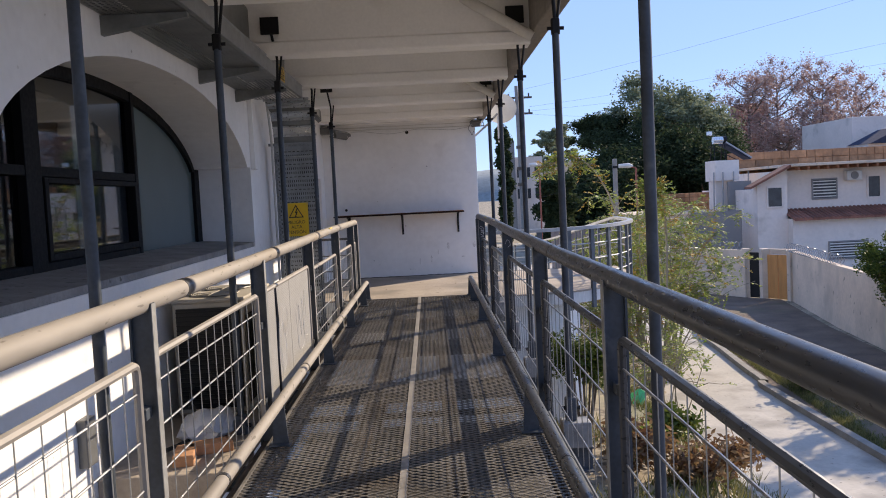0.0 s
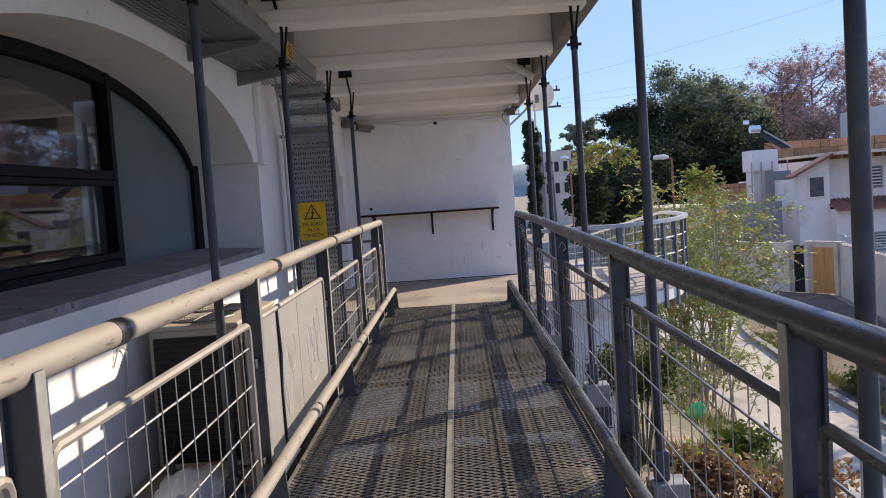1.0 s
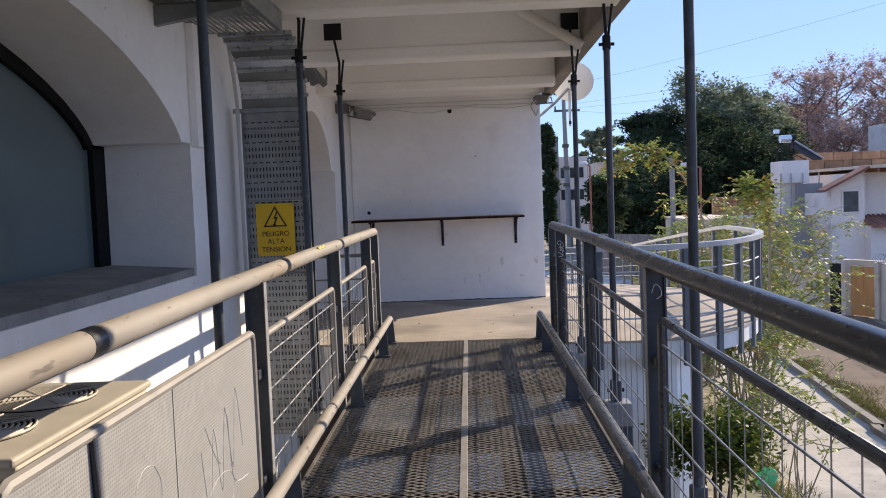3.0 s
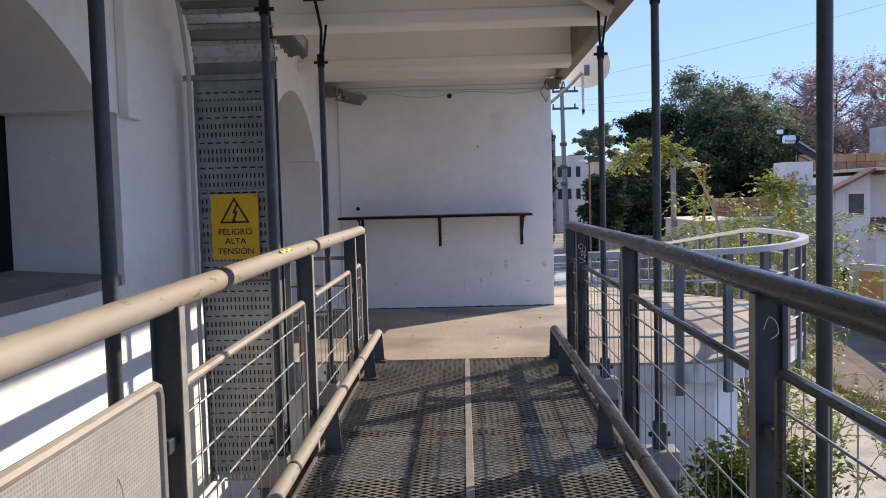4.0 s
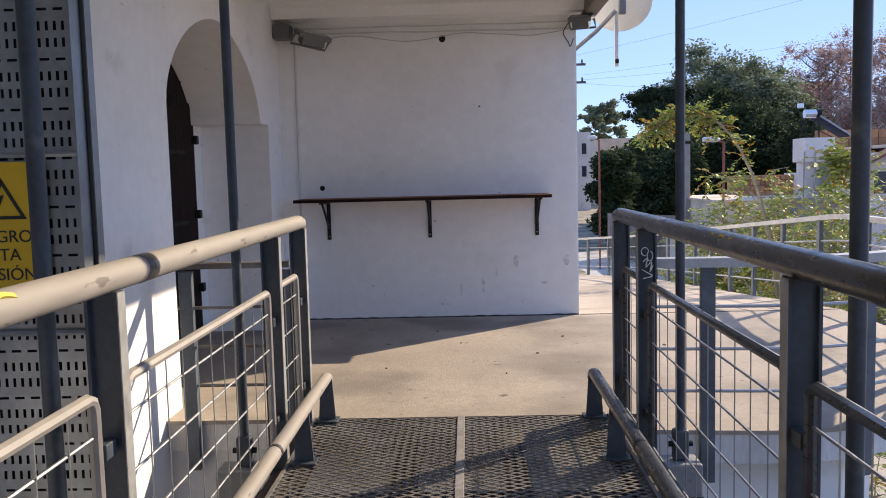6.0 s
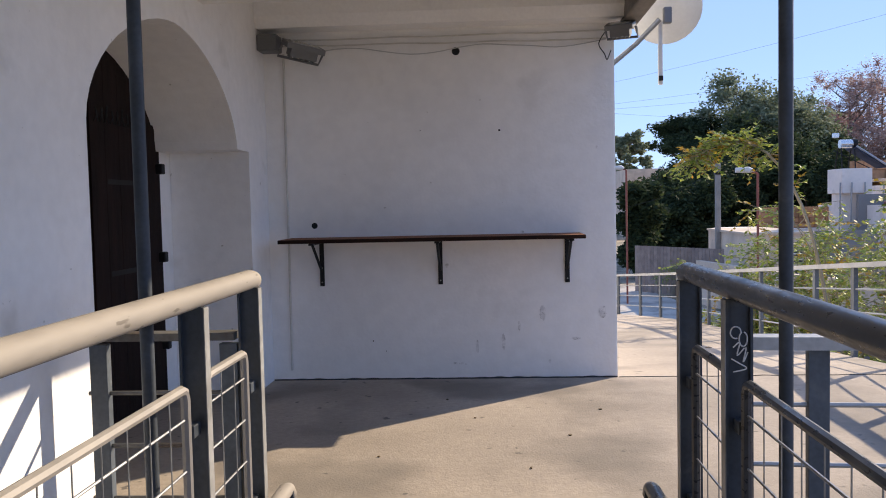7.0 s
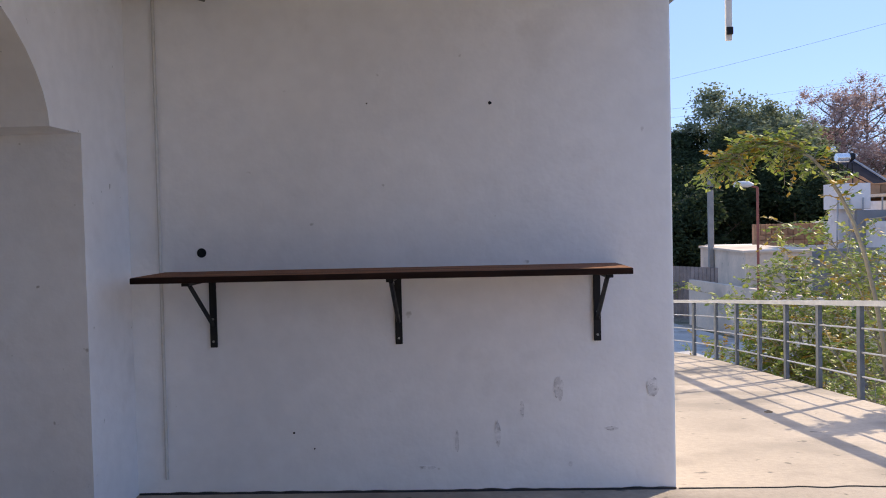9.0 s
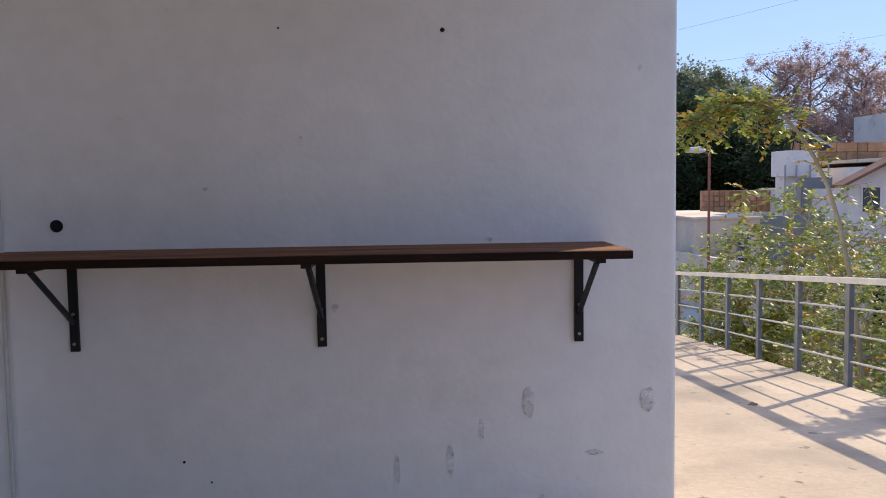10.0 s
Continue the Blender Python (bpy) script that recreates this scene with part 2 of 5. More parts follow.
BAG = mat("pale_plastic_bag", (0.6, 0.6, 0.62), 0.35, var=0.1, scale=9, bump=0.6, bump_scale=18)
GREENPLASTIC = mat("green_plastic", (0.02, 0.4, 0.14), 0.35, var=0.1, bump=0)
CHALK = mat("pale_paint_scrawl", (0.58, 0.575, 0.57), 0.8, var=0.25, fine=80, bump=0)
DRYLEAF = mat("dry_brown_leaf", (0.13, 0.085, 0.04), 0.8, var=0.3, bump=0.1)
CHALKYELLOW = mat("yellow_paint_scrawl", (0.6, 0.48, 0.08), 0.7, var=0.1, bump=0)
TAPE = mat("black_tape", (0.03, 0.03, 0.035), 0.35, var=0.2, bump=0.05)
SCUFF = mat("grey_scuff", (0.73, 0.715, 0.7), 0.85, var=0.2, scale=20, fine=70, bump=0.2, specks=(0.45, 0.43, 0.41), speck_scale=60, speck_at=0.6)
HOLE = mat("dark_hole", (0.01, 0.01, 0.01), 0.9, bump=0)

# ---- building blocks ----
from mathutils.geometry import tessellate_polygon

PLACE = {}


def thing(name, at, label, category, group="", kind=""):
    ob = new(name)
    ob.location = at
    ob.empty_display_size = 0.1
    PLACE[ob] = Matrix.Translation(at)
    return tagged(ob, label, category, group, kind)


def mesh_of(bm, material, name="part", smooth=False):
    me = bpy.data.meshes.new(name)
    bmesh.ops.recalc_face_normals(bm, faces=bm.faces)
    bm.to_mesh(me)
    bm.free()
    me.materials.append(material)
    if smooth:
        me.polygons.foreach_set("use_smooth", [True] * len(me.polygons))
        me.set_sharp_from_angle(angle=radians(40))
    return me


def put(name, me, parent=None, at=None, label="", kind=""):
    """Links a mesh as one object, at the world pose at, under parent if there is one."""
    ob = new(name, me)
    m = at or Matrix()
    PLACE[ob] = m
    if parent:
        ob.parent = parent
        ob.matrix_basis = PLACE[parent].inverted() @ m
    else:
        ob.matrix_basis = m
    return tagged(ob, label, kind=kind)


def part(name, bm, material, parent, label="", smooth=False, at=None, kind=""):
    return put(name, mesh_of(bm, material, name, smooth), parent, at, label, kind)


def solid(name, bm, material, label, category, kind="", smooth=False, group=""):
    """A top-level thing of one mesh."""
    ob = put(name, mesh_of(bm, material, name, smooth))
    return tagged(ob, label, category, group, kind)


def box(x0, x1, y0, y1, z0, z1, bevel=0.0, bm=None):
    b = bmesh.new()
    bmesh.ops.create_cube(b, size=1, matrix=Matrix.Translation(((x0 + x1) / 2, (y0 + y1) / 2, (z0 + z1) / 2)) @ Matrix.Diagonal((abs(x1 - x0), abs(y1 - y0), abs(z1 - z0), 1)))
    if bevel:
        bmesh.ops.bevel(b, geom=b.edges[:], offset=bevel, segments=2, profile=0.5, affect="EDGES")
    return join(bm, b) if bm else b


def join(a, b):
    """Adds bmesh b to a."""
    me = bpy.data.meshes.new("scratch")
    b.to_mesh(me)
    b.free()
    a.from_mesh(me)
    bpy.data.meshes.remove(me)
    return a


def tube(points, r, n=10, bm=None, closed_ends=True, radii=None):
    bm = bm or bmesh.new()
    pts = [Vector(p) for p in points]
    rings = []
    up = None
    for i, p in enumerate(pts):
        d = (pts[min(i + 1, len(pts) - 1)] - pts[max(i - 1, 0)]).normalized()
        if up is None:
            up = Vector((0, 0, 1)) if abs(d.z) < 0.9 else Vector((1, 0, 0))
        side = d.cross(up).normalized()
        up = side.cross(d).normalized()
        rr = radii[i] if radii else r
        rings.append([bm.verts.new(p + rr * (math.cos(a) * side + math.sin(a) * up)) for a in (2 * math.pi * k / n for k in range(n))])
    for a, b in zip(rings, rings[1:]):
        for k in range(n):
            bm.faces.new((a[k], a[(k + 1) % n], b[(k + 1) % n], b[k]))
    if closed_ends:
        bm.faces.new(rings[0][::-1])
        bm.faces.new(rings[-1])
    return bm


def prism(poly, axis, a, b, bm=None):
    """A flat outline pulled from a to b along axis; outline in the other two axes, in order."""
    bm = bm or bmesh.new()
    def at(p, v):
        q = list(p)
        q.insert("xyz".index(axis), v)
        return bm.verts.new(q)
    lo, hi = [at(p, a) for p in poly], [at(p, b) for p in poly]
    for t in tessellate_polygon([[Vector((*p, 0)) for p in poly]]):
        bm.faces.new([hi[i] for i in t])
        bm.faces.new([lo[i] for i in reversed(t)])
    for i in range(len(poly)):
        j = (i + 1) % len(poly)
        bm.faces.new((lo[i], lo[j], hi[j], hi[i]))
    return bm


def disc(centre, axis, r, depth, n=24, bm=None):
    c, d = Vector(centre), Vector(axis).normalized()
    return tube([c - d * depth / 2, c + d * depth / 2], r, n, bm)


def smooth_line(pts, steps=6):
    """Catmull-Rom through the points."""
    pts = [Vector(p) for p in pts]
    out = []
    for i in range(len(pts) - 1):
        p0, p1, p2, p3 = pts[max(i - 1, 0)], pts[i], pts[i + 1], pts[min(i + 2, len(pts) - 1)]
        for k in range(steps):
            t = k / steps
            out.append(0.5 * (2 * p1 + (p2 - p0) * t + (2 * p0 - 5 * p1 + 4 * p2 - p3) * t * t + (3 * p1 - p0 - 3 * p2 + p3) * t ** 3))
    return out + [pts[-1]]


def arc(c, half, spring, rise, n=24):
    """Points of an arch from its far spring to its near one, (y, z)."""
    return [(c + half * math.cos(math.pi * k / n), spring + rise * haunch(math.cos(math.pi * k / n))) for k in range(n + 1)]


def haunch(u):
    """Height of the window arch, 0 at its springs and 1 at its crown."""
    return max(0.0, 1 - abs(u) ** 2.3) ** 0.75


def oval(c, half, spring, rise, n=24):
    """An arch a little more pointed than an ellipse."""
    out = []
    for k in range(n + 1):
        a = math.pi * k / n
        out.append((c + half * math.copysign(abs(math.cos(a)) ** 1.15, math.cos(a)), spring + rise * abs(math.sin(a)) ** 1.15))
    return out


# ---- the building: walls, openings, roof ----
WX, WB = -1.785, -2.36          # wall face, back of the recesses
ROOF = 3.02
WIN_C, WIN_H, SPRING, WIN_RISE = 6.0, 2.5, 1.74, 0.6
DOOR_C, DOOR_H, DOOR_RISE = 12.78, 1.12, 0.62
WIN_A, WIN_B, DOOR_A, DOOR_B = 3.42, 8.58, 11.708, 14.12

bm = box(WB, WX, -6, WIN_A, -4.2, ROOF)
box(WB, WX, WIN_A, WIN_B, -4.2, 0.94, bm=bm)
box(WB, WX, WIN_B, DOOR_A, -4.2, ROOF, bm=bm)
box(WB, WX, DOOR_A, DOOR_B, -4.2, -0.01, bm=bm)
box(WB, WX, DOOR_B, 14.6, -4.2, ROOF, bm=bm)
win_arc = arc(WIN_C, WIN_H - 0.07, SPRING, WIN_RISE - 0.02)
prism([(WIN_A, ROOF), (WIN_B, ROOF), (WIN_B, SPRING)] + win_arc + [(WIN_A, SPRING)], "x", WB, WX, bm)
door_arc = oval(DOOR_C, 1.07, SPRING, DOOR_RISE)
prism([(DOOR_A, ROOF), (DOOR_B, ROOF), (DOOR_B, SPRING)] + door_arc + [(DOOR_A, SPRING)], "x", WB, WX, bm)
prism([(11.4, ROOF), (14.4, ROOF), (14.4, -0.01), (DOOR_C + DOOR_H, -0.01)] + oval(DOOR_C, DOOR_H, SPRING, DOOR_RISE - 0.02) + [(DOOR_C - DOOR_H, -0.01), (11.1, -0.01)], "x", WB - 0.1, WB - 0.002, bm)
solid("wall_west", bm, WHITE, "white painted masonry wall with arched window and doorway", "wall", "structure")

bm = box(-8, 0.86, 14.6, 30, -4.2, 2.64)
bmesh.ops.bevel(bm, geom=[e for e in bm.edges if abs(e.verts[0].co.x - 0.86) < 0.01 and abs(e.verts[1].co.x - 0.86) < 0.01 and abs(e.verts[0].co.y - 14.6) < 0.01 and abs(e.verts[1].co.y - 14.6) < 0.01], offset=0.012, segments=2, affect="EDGES")
solid("wall_north", bm, WALL_END, "white painted end wall, scuffed near its foot", "wall", "structure")
bm = box(-8, 0.86, 14.6, 30, 2.64, 3.3)
solid("wall_upper", bm, CEIL, "white parapet above the end wall", "wall", "structure")

# roof slab and beams, one mesh
bm = box(-1.8, 0.95, -6, 14.6, ROOF, ROOF + 0.2)
BEAMS = [-1.1, 0.95, 2.98, 5.0, 7.02, 8.98, 10.95, 13.05]
BZ = 2.57
for y in BEAMS:
    prism([(y, ROOF), (y, BZ + 0.12), (y - 0.03, BZ + 0.1), (y - 0.03, BZ + 0.015), (y - 0.015, BZ), (y + 0.2, BZ), (y + 0.2, ROOF)], "x", -1.784, 0.9, bm)
prism([(14.35, ROOF), (14.35, 2.74), (14.4, 2.66), (14.6, 2.66), (14.6, ROOF)], "x", -1.784, 0.9, bm)
solid("ceiling", bm, CEIL, "white painted concrete roof slab on cross beams", "ceiling", "structure")
bm = box(0.9, 1.03, -6, 14.75, 2.63, ROOF + 0.22, 0.015)
fascia = solid("roof_fascia", bm, OLDWOOD, "weathered grey edge board along the roof", "fascia", "structure")

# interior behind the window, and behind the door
# near-black surfaces put the dimness of the unlit room into colour
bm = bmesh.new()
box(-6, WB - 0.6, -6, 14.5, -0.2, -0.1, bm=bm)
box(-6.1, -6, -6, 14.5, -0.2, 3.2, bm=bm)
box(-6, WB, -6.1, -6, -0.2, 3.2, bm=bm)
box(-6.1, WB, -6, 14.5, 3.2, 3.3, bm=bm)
solid("interior_wall", bm, UNLITROOM, "room shell behind the arched window, its dimness painted near-black", "wall", "structure")


# ---- arched window ----
def build_window():
    y0, y1 = WIN_C - WIN_H - 0.12, WIN_C + WIN_H + 0.12
    w = thing("window_1", (-2.34, WIN_C, 1.0), "large arched window with black metal frame and dark glass", "window", kind="structure")
    # outer frame follows the arch
    outer = arc(WIN_C, WIN_H + 0.14, SPRING, WIN_RISE + 0.05)
    inner = arc(WIN_C, WIN_H - 0.13, SPRING - 0.03, WIN_RISE - 0.07)
    bm = bmesh.new()
    for k in range(len(outer) - 1):
        prism([outer[k], inner[k], inner[k + 1], outer[k + 1]], "x", WB - 0.03, WB + 0.05, bm)
    box(WB - 0.03, WB + 0.05, y1 - 0.2, y1 + 0.02, 1.0, SPRING + 0.03, bm=bm)
    box(WB - 0.03, WB + 0.05, y0 - 0.02, y0 + 0.2, 1.0, SPRING + 0.03, bm=bm)
    part("window_frame", bm, FRAME, w)
    top = lambda y: SPRING + (WIN_RISE - 0.02) * haunch((y - WIN_C) / WIN_H)
    mull = (4.99, 6.74)
    for y, k in zip(mull, (0.1, 0.032)):
        part("mullion", box(WB - 0.035, WB + 0.06, y - k, y + k, 1.0, top(y), 0.004), FRAME, w)
    for y in (4.0,):
        part("mullion", box(WB - 0.035, WB + 0.055, y - 0.05, y + 0.05, 1.0, top(y), 0.004), FRAME, w)
    part("transom", box(WB - 0.03, WB + 0.055, mull[0] + 0.1, mull[1] - 0.032, 1.59, 1.65, 0.004), FRAME, w)
    part("transom", box(WB - 0.03, WB + 0.055, 4.05, mull[0] - 0.1, 1.59, 1.65, 0.004), FRAME, w)
    part("bottom_rail", box(WB - 0.03, WB + 0.055, y0, mull[1], 1.0, 1.07, 0.004), FRAME, w)
    # casement leaf in the middle bay
    s = bmesh.new()
    for a, b, c, d in ((5.1, 5.15, 1.075, 1.585), (6.655, 6.7, 1.075, 1.585), (5.15, 6.655, 1.075, 1.12), (5.15, 6.655, 1.55, 1.585)):
        box(WB + 0.0, WB + 0.07, a, b, c, d, 0.003, bm=s)
    part("casement", s, FRAME, w)

    def pane(a, b, z0, z1, material, name="pane", x=WB):
        n = 14
        ys = [a + (b - a) * k / n for k in range(n + 1)]
        pts = [(a, z0), (b, z0)] + [(y, min(z1, top(y))) for y in reversed(ys)]
        return part(name, prism(pts, "x", x, x + 0.008), material, w)
    pane(mull[0], mull[1], 1.62, 9, GLASS)
    pane(mull[0], mull[1], 1.05, 1.62, GLASS)
    pane(4.0, mull[0], 1.05, 9, GLASS)
    pane(y0 + 0.1, 4.0, 1.05, 9, GLASS)
    pane(mull[1] + 0.06, y1 - 0.08, 1.02, 9, FILM, "panel", WB + 0.01)
    sl = bmesh.new()
    prism([(WB, 0.94), (WX - 0.015, 0.94), (WX - 0.015, 0.985), (WB, 1.025)], "y", WIN_A, WIN_B, sl)
    part("window_sill", sl, SILL, w, "rough grey cement sill")
    return w


build_window()
bm = box(WX, WX + 0.05, 8.6, 8.77, SPRING - 0.02, ROOF, 0.006)
solid("trim_pilaster", bm, WHITE, "short white plaster strip beside the arch", "trim", "structure")


# ---- doorway ----
def build_door():
    d = thing("door_1", (WB, DOOR_C, 0), "dark wooden arched double door, closed, with black hinges", "door", kind="structure")
    inner = oval(DOOR_C, DOOR_H - 0.02, SPRING, DOOR_RISE - 0.02)
    for a, b in ((DOOR_C - DOOR_H, DOOR_C - 0.006), (DOOR_C + 0.006, DOOR_C + DOOR_H)):
        n = 14
        ys = [a + (b - a) * k / n for k in range(n + 1)]
        top = lambda y: SPRING + (DOOR_RISE - 0.01) * max(0, 1 - abs((y - DOOR_C) / DOOR_H) ** 1.74) ** 0.575
        leaf = part("leaf", prism([(a, 0.02), (b, 0.02)] + [(y, top(y)) for y in reversed(ys)], "x", WB - 0.06, WB + 0.01), DOORWOOD, d)
        for k in range(1, 6):
            y = a + (b - a) * k / 6
            part("batten", box(WB + 0.01, WB + 0.022, y - 0.092, y + 0.092, 0.06, min(top(y - 0.09), top(y + 0.09)) - 0.03, 0.003), DOORWOOD, leaf)
    for z in (0.42, 1.02, 1.62):
        part("hinge", box(WB + 0.01, WB + 0.06, DOOR_C + DOOR_H - 0.08, DOOR_C + DOOR_H - 0.02, z - 0.035, z + 0.035, 0.008), BLACK, d, "black iron hinge")
    # scrawled lettering that cannot be read: pale strokes
    s = bmesh.new()
    for k in range(9):
        y = 12.93 + 0.07 * k
        tube(smooth_line([(WB + 0.026, y, 1.86), (WB + 0.026, y + 0.04, 1.9 + 0.03 * (k % 3)), (WB + 0.026, y + 0.02, 1.94), (WB + 0.026, y + 0.05, 1.86)], 3), 0.004, 5, s)
    part("lettering", s, DOORINK, d, "faint grey script strokes")
    for z in (1.5, 0.95, 0.6):
        part("letter_bar", box(WB + 0.022, WB + 0.025, 13.08, 13.63, z, z + 0.03), DOORINK, d, "faint grey bar")
    return d


build_door()

# ---- landing, balcony and ramp ----
EDGE = smooth_line([(0.74, 11.16, 0), (1.1, 11.13, 0), (1.45, 11.12, 0), (1.82, 11.2, 0), (2.2, 11.42, 0), (2.52, 11.76, 0), (2.85, 12.3, 0), (3.1, 13.0, 0), (3.19, 13.8, 0), (3.2, 15.0, 0), (3.22, 17.0, 0), (3.27, 19.0, 0), (3.33, 21.0, 0), (3.33, 23.0, 0), (3.05, 25.0, 0), (2.4, 26.8, 0), (1.2, 28.4, 0)], 6)


def ramp_z(y):
    return -0.093 * max(0.0, y - 14.6)


flat = [p for p in EDGE if p.y <= 14.6]
far = [p for p in EDGE if p.y > 14.6]
out = [(-2.34, 11.445), (0.62, 11.445), (0.74, 11.445)] + [(p.x, p.y) for p in flat] + [(3.2, 14.6), (-2.34, 14.6)]
bm = prism(out, "z", -0.022, 0.0)
landing = solid("floor_landing", bm, CONCRETE, "worn sunlit concrete landing and balcony floor", "floor", "structure")
bm = bmesh.new()
line = [Vector((3.2, 14.6, 0))] + far
cols = []
for p in line:
    z = ramp_z(p.y)
    cols.append([bm.verts.new(v) for v in ((-1.0, p.y, z), (p.x, p.y, z), (p.x, p.y, z - 0.3), (-1.0, p.y, z - 0.3))])
for a, b in zip(cols, cols[1:]):
    for k in range(4):
        bm.faces.new((a[k], a[(k + 1) % 4], b[(k + 1) % 4], b[k]))
bm.faces.new(cols[0])
bm.faces.new(cols[-1][::-1])
solid("ramp", bm, CONCRETE, "concrete ramp falling gently away beyond the landing", "ramp", "structure")
# white painted edge band under the balcony
bm = bmesh.new()
ring = [Vector((-2.3, 11.45, 0)), Vector((0.73, 11.45, 0))] + flat + [Vector((3.2, 14.6, 0))]
inner_pts = [(p.x - 0.006, p.y + 0.006) for p in ring]
prism([(p[0], p[1]) for p in inner_pts] + [(-2.3, 14.58)], "z", -0.17, -0.023, bm)
solid("slab_edge", bm, SLAB_EDGE, "white painted slab edge with dark run-off stains", "slab", "structure")
bm = prism([(0.6, 11.3), (1.75, 11.27), (2.0, 11.5), (2.1, 12.3), (2.1, 14.5), (0.5, 14.5), (-2.3, 14.5), (-2.3, 11.5), (0.6, 11.5)], "z", -4.2, -0.17)
solid("wall_balcony_base", bm, WHITE, "white painted wall under the balcony", "wall", "structure")


# ---- balcony and ramp railing ----
def guard(name, line, posts, label, top=0.86, drop=0.26, bars=None, deep=0.045):
    g = thing(name, line[0], label, "railing")
    zt = [Vector((p.x, p.y, ramp_z(p.y) + top)) for p in line]
    bm = bmesh.new()
    rings = []
    for i, p in enumerate(zt):
        d = zt[min(i + 1, len(zt) - 1)] - zt[max(i - 1, 0)]
        s = Vector((d.y, -d.x, 0)).normalized() * 0.04
        rings.append([bm.verts.new(p + v) for v in (s, -s, -s - Vector((0, 0, deep)), s - Vector((0, 0, deep)))])
    for a, b in zip(rings, rings[1:]):
        for k in range(4):
            bm.faces.new((a[k], a[(k + 1) % 4], b[(k + 1) % 4], b[k]))
    bm.faces.new(rings[0])
    bm.faces.new(rings[-1][::-1])
    part("top_bar", bm, bars or GUARDTOP, g, "flat pale grey steel bar")
    for h in (0.2, 0.41, 0.62):
        part("rod", tube([(p.x, p.y, p.z - top + h) for p in zt], 0.009, 6), bars or GUARDTOP, g)
    length = [0.0]
    for a, b in zip(zt, zt[1:]):
        length.append(length[-1] + (b - a).length)
    me = None
    s = posts[0]
    while s < length[-1]:
        i = max(k for k in range(len(length)) if length[k] <= s)
        i = min(i, len(zt) - 2)
        t = (s - length[i]) / (length[i + 1] - length[i])
        p, d = zt[i].lerp(zt[i + 1], t), zt[i + 1] - zt[i]
        if me is None:
            me = mesh_of(box(-0.035, 0.035, -0.02, 0.02, -top - drop, -0.045, 0.003), STEELPALE, "post")
        m = Matrix.Translation(p) @ Matrix.Rotation(math.atan2(d.y, d.x), 4, "Z")
        put("post", me, g, m)
        s += posts[1] if s < 3.4 else posts[2]
    return g


GUARDOLD = mat("tarnished_guard_bar", (0.16, 0.155, 0.145), 0.5, 0.3, var=0.3, scale=5, bump=0.1, stain=(0.1, 0.06, 0.035), stain_scale=6, stain_at=0.52)
GUARDTOP = mat("pale_guard_bar", (0.4, 0.41, 0.42), 0.45, 0.3, var=0.15, scale=5, bump=0.05)
guard("railing", EDGE, (0.29, 0.41, 0.95), "blue-grey steel railing curving round the balcony and ramp")
guard("railing", [Vector((-1.68, 11.42, 0)), Vector((-1.08, 11.42, 0))], (0.05, 0.52, 0.52), "short grey steel railing closing the gap beside the doorway", bars=GUARDOLD, deep=0.03)

# ---- walkway ----
YA, YB = -3.0, 11.45
GEND = 11.44
GX0, GX1, SEAMX = -0.88, 0.495, -0.19


def grating_mesh(w, length):
    """Expanded metal: slanted strands in diamonds."""
    px, py = 0.07, 0.043
    nx, ny = int(w / px), int(length / py)
    px, py = w / nx, length / ny
    v, f, nodes = [], [], {}

    def node(i, j):
        """Four corners of the bar's section at a joint of the lattice; i and j count half cells."""
        if (i, j) not in nodes:
            nodes[i, j] = len(v)
            x, y = i * px / 2, j * py / 2
            v.extend([(x, y + 0.007, -0.001), (x, y - 0.007, 0.0), (x, y - 0.007, -0.003), (x, y + 0.007, -0.004)])
        return nodes[i, j]

    def strand(a, b):
        for k in range(4):
            f.append((a + k, a + (k + 1) % 4, b + (k + 1) % 4, b + k))
    for j in range(ny):
        for i in range(nx):
            west, east = node(2 * i, 2 * j + 1), node(2 * i + 2, 2 * j + 1)
            for q in (node(2 * i + 1, 2 * j), node(2 * i + 1, 2 * j + 2)):
                strand(west, q)
                strand(q, east)
    me = bpy.data.meshes.new("grating_panel")
    me.from_pydata(v, [], f)
    me.materials.append(GRATE)
    return me


OUTRIGGER = mat("worn_grey_block_paint", (0.24, 0.245, 0.25), 0.6, 0.1, var=0.2, scale=8, bump=0.1, stain=(0.13, 0.12, 0.11), stain_scale=9)
deck = thing("floor_walkway", (SEAMX, 4, 0), "walkway floor of brown-grey expanded metal on steel beams", "walkway", kind="structure")
GXA, GXB = -0.965, 0.59          # mesh edges, under the kick rails
panel = grating_mesh(SEAMX - 0.02 - GXA, 2.05)
count = 7
for k in range(count):
    y = GEND - 2.06 * (k + 1) + 0.01
    for x in (GXA, SEAMX + 0.02):
        put("grating_panel", panel, deck, Matrix.Translation((x, y, -0.002)))
    part("cross_bar", box(GXA, GXB, y - 0.006, y + 0.002, -0.04, -0.004), RUST, deck)
part("seam_strip", box(SEAMX - 0.019, SEAMX + 0.019, YA, YB, -0.04, 0.004, 0.002), SEAM, deck, "worn bright steel strip")
for x0, x1 in ((GXA - 0.015, GXA), (GXB, GXB + 0.015)):
    part("edge_angle", box(x0, x1, YA, YB, -0.05, 0.006), GRATE, deck)


def i_profile(c, z0, z1, w=0.05):
    return [(c - w, z0), (c + w, z0), (c + w, z0 + 0.01), (c + 0.006, z0 + 0.01), (c + 0.006, z1 - 0.01), (c + w, z1 - 0.01), (c + w, z1), (c - w, z1), (c - w, z1 - 0.01), (c - 0.006, z1 - 0.01), (c - 0.006, z0 + 0.01), (c - w, z0 + 0.01)]


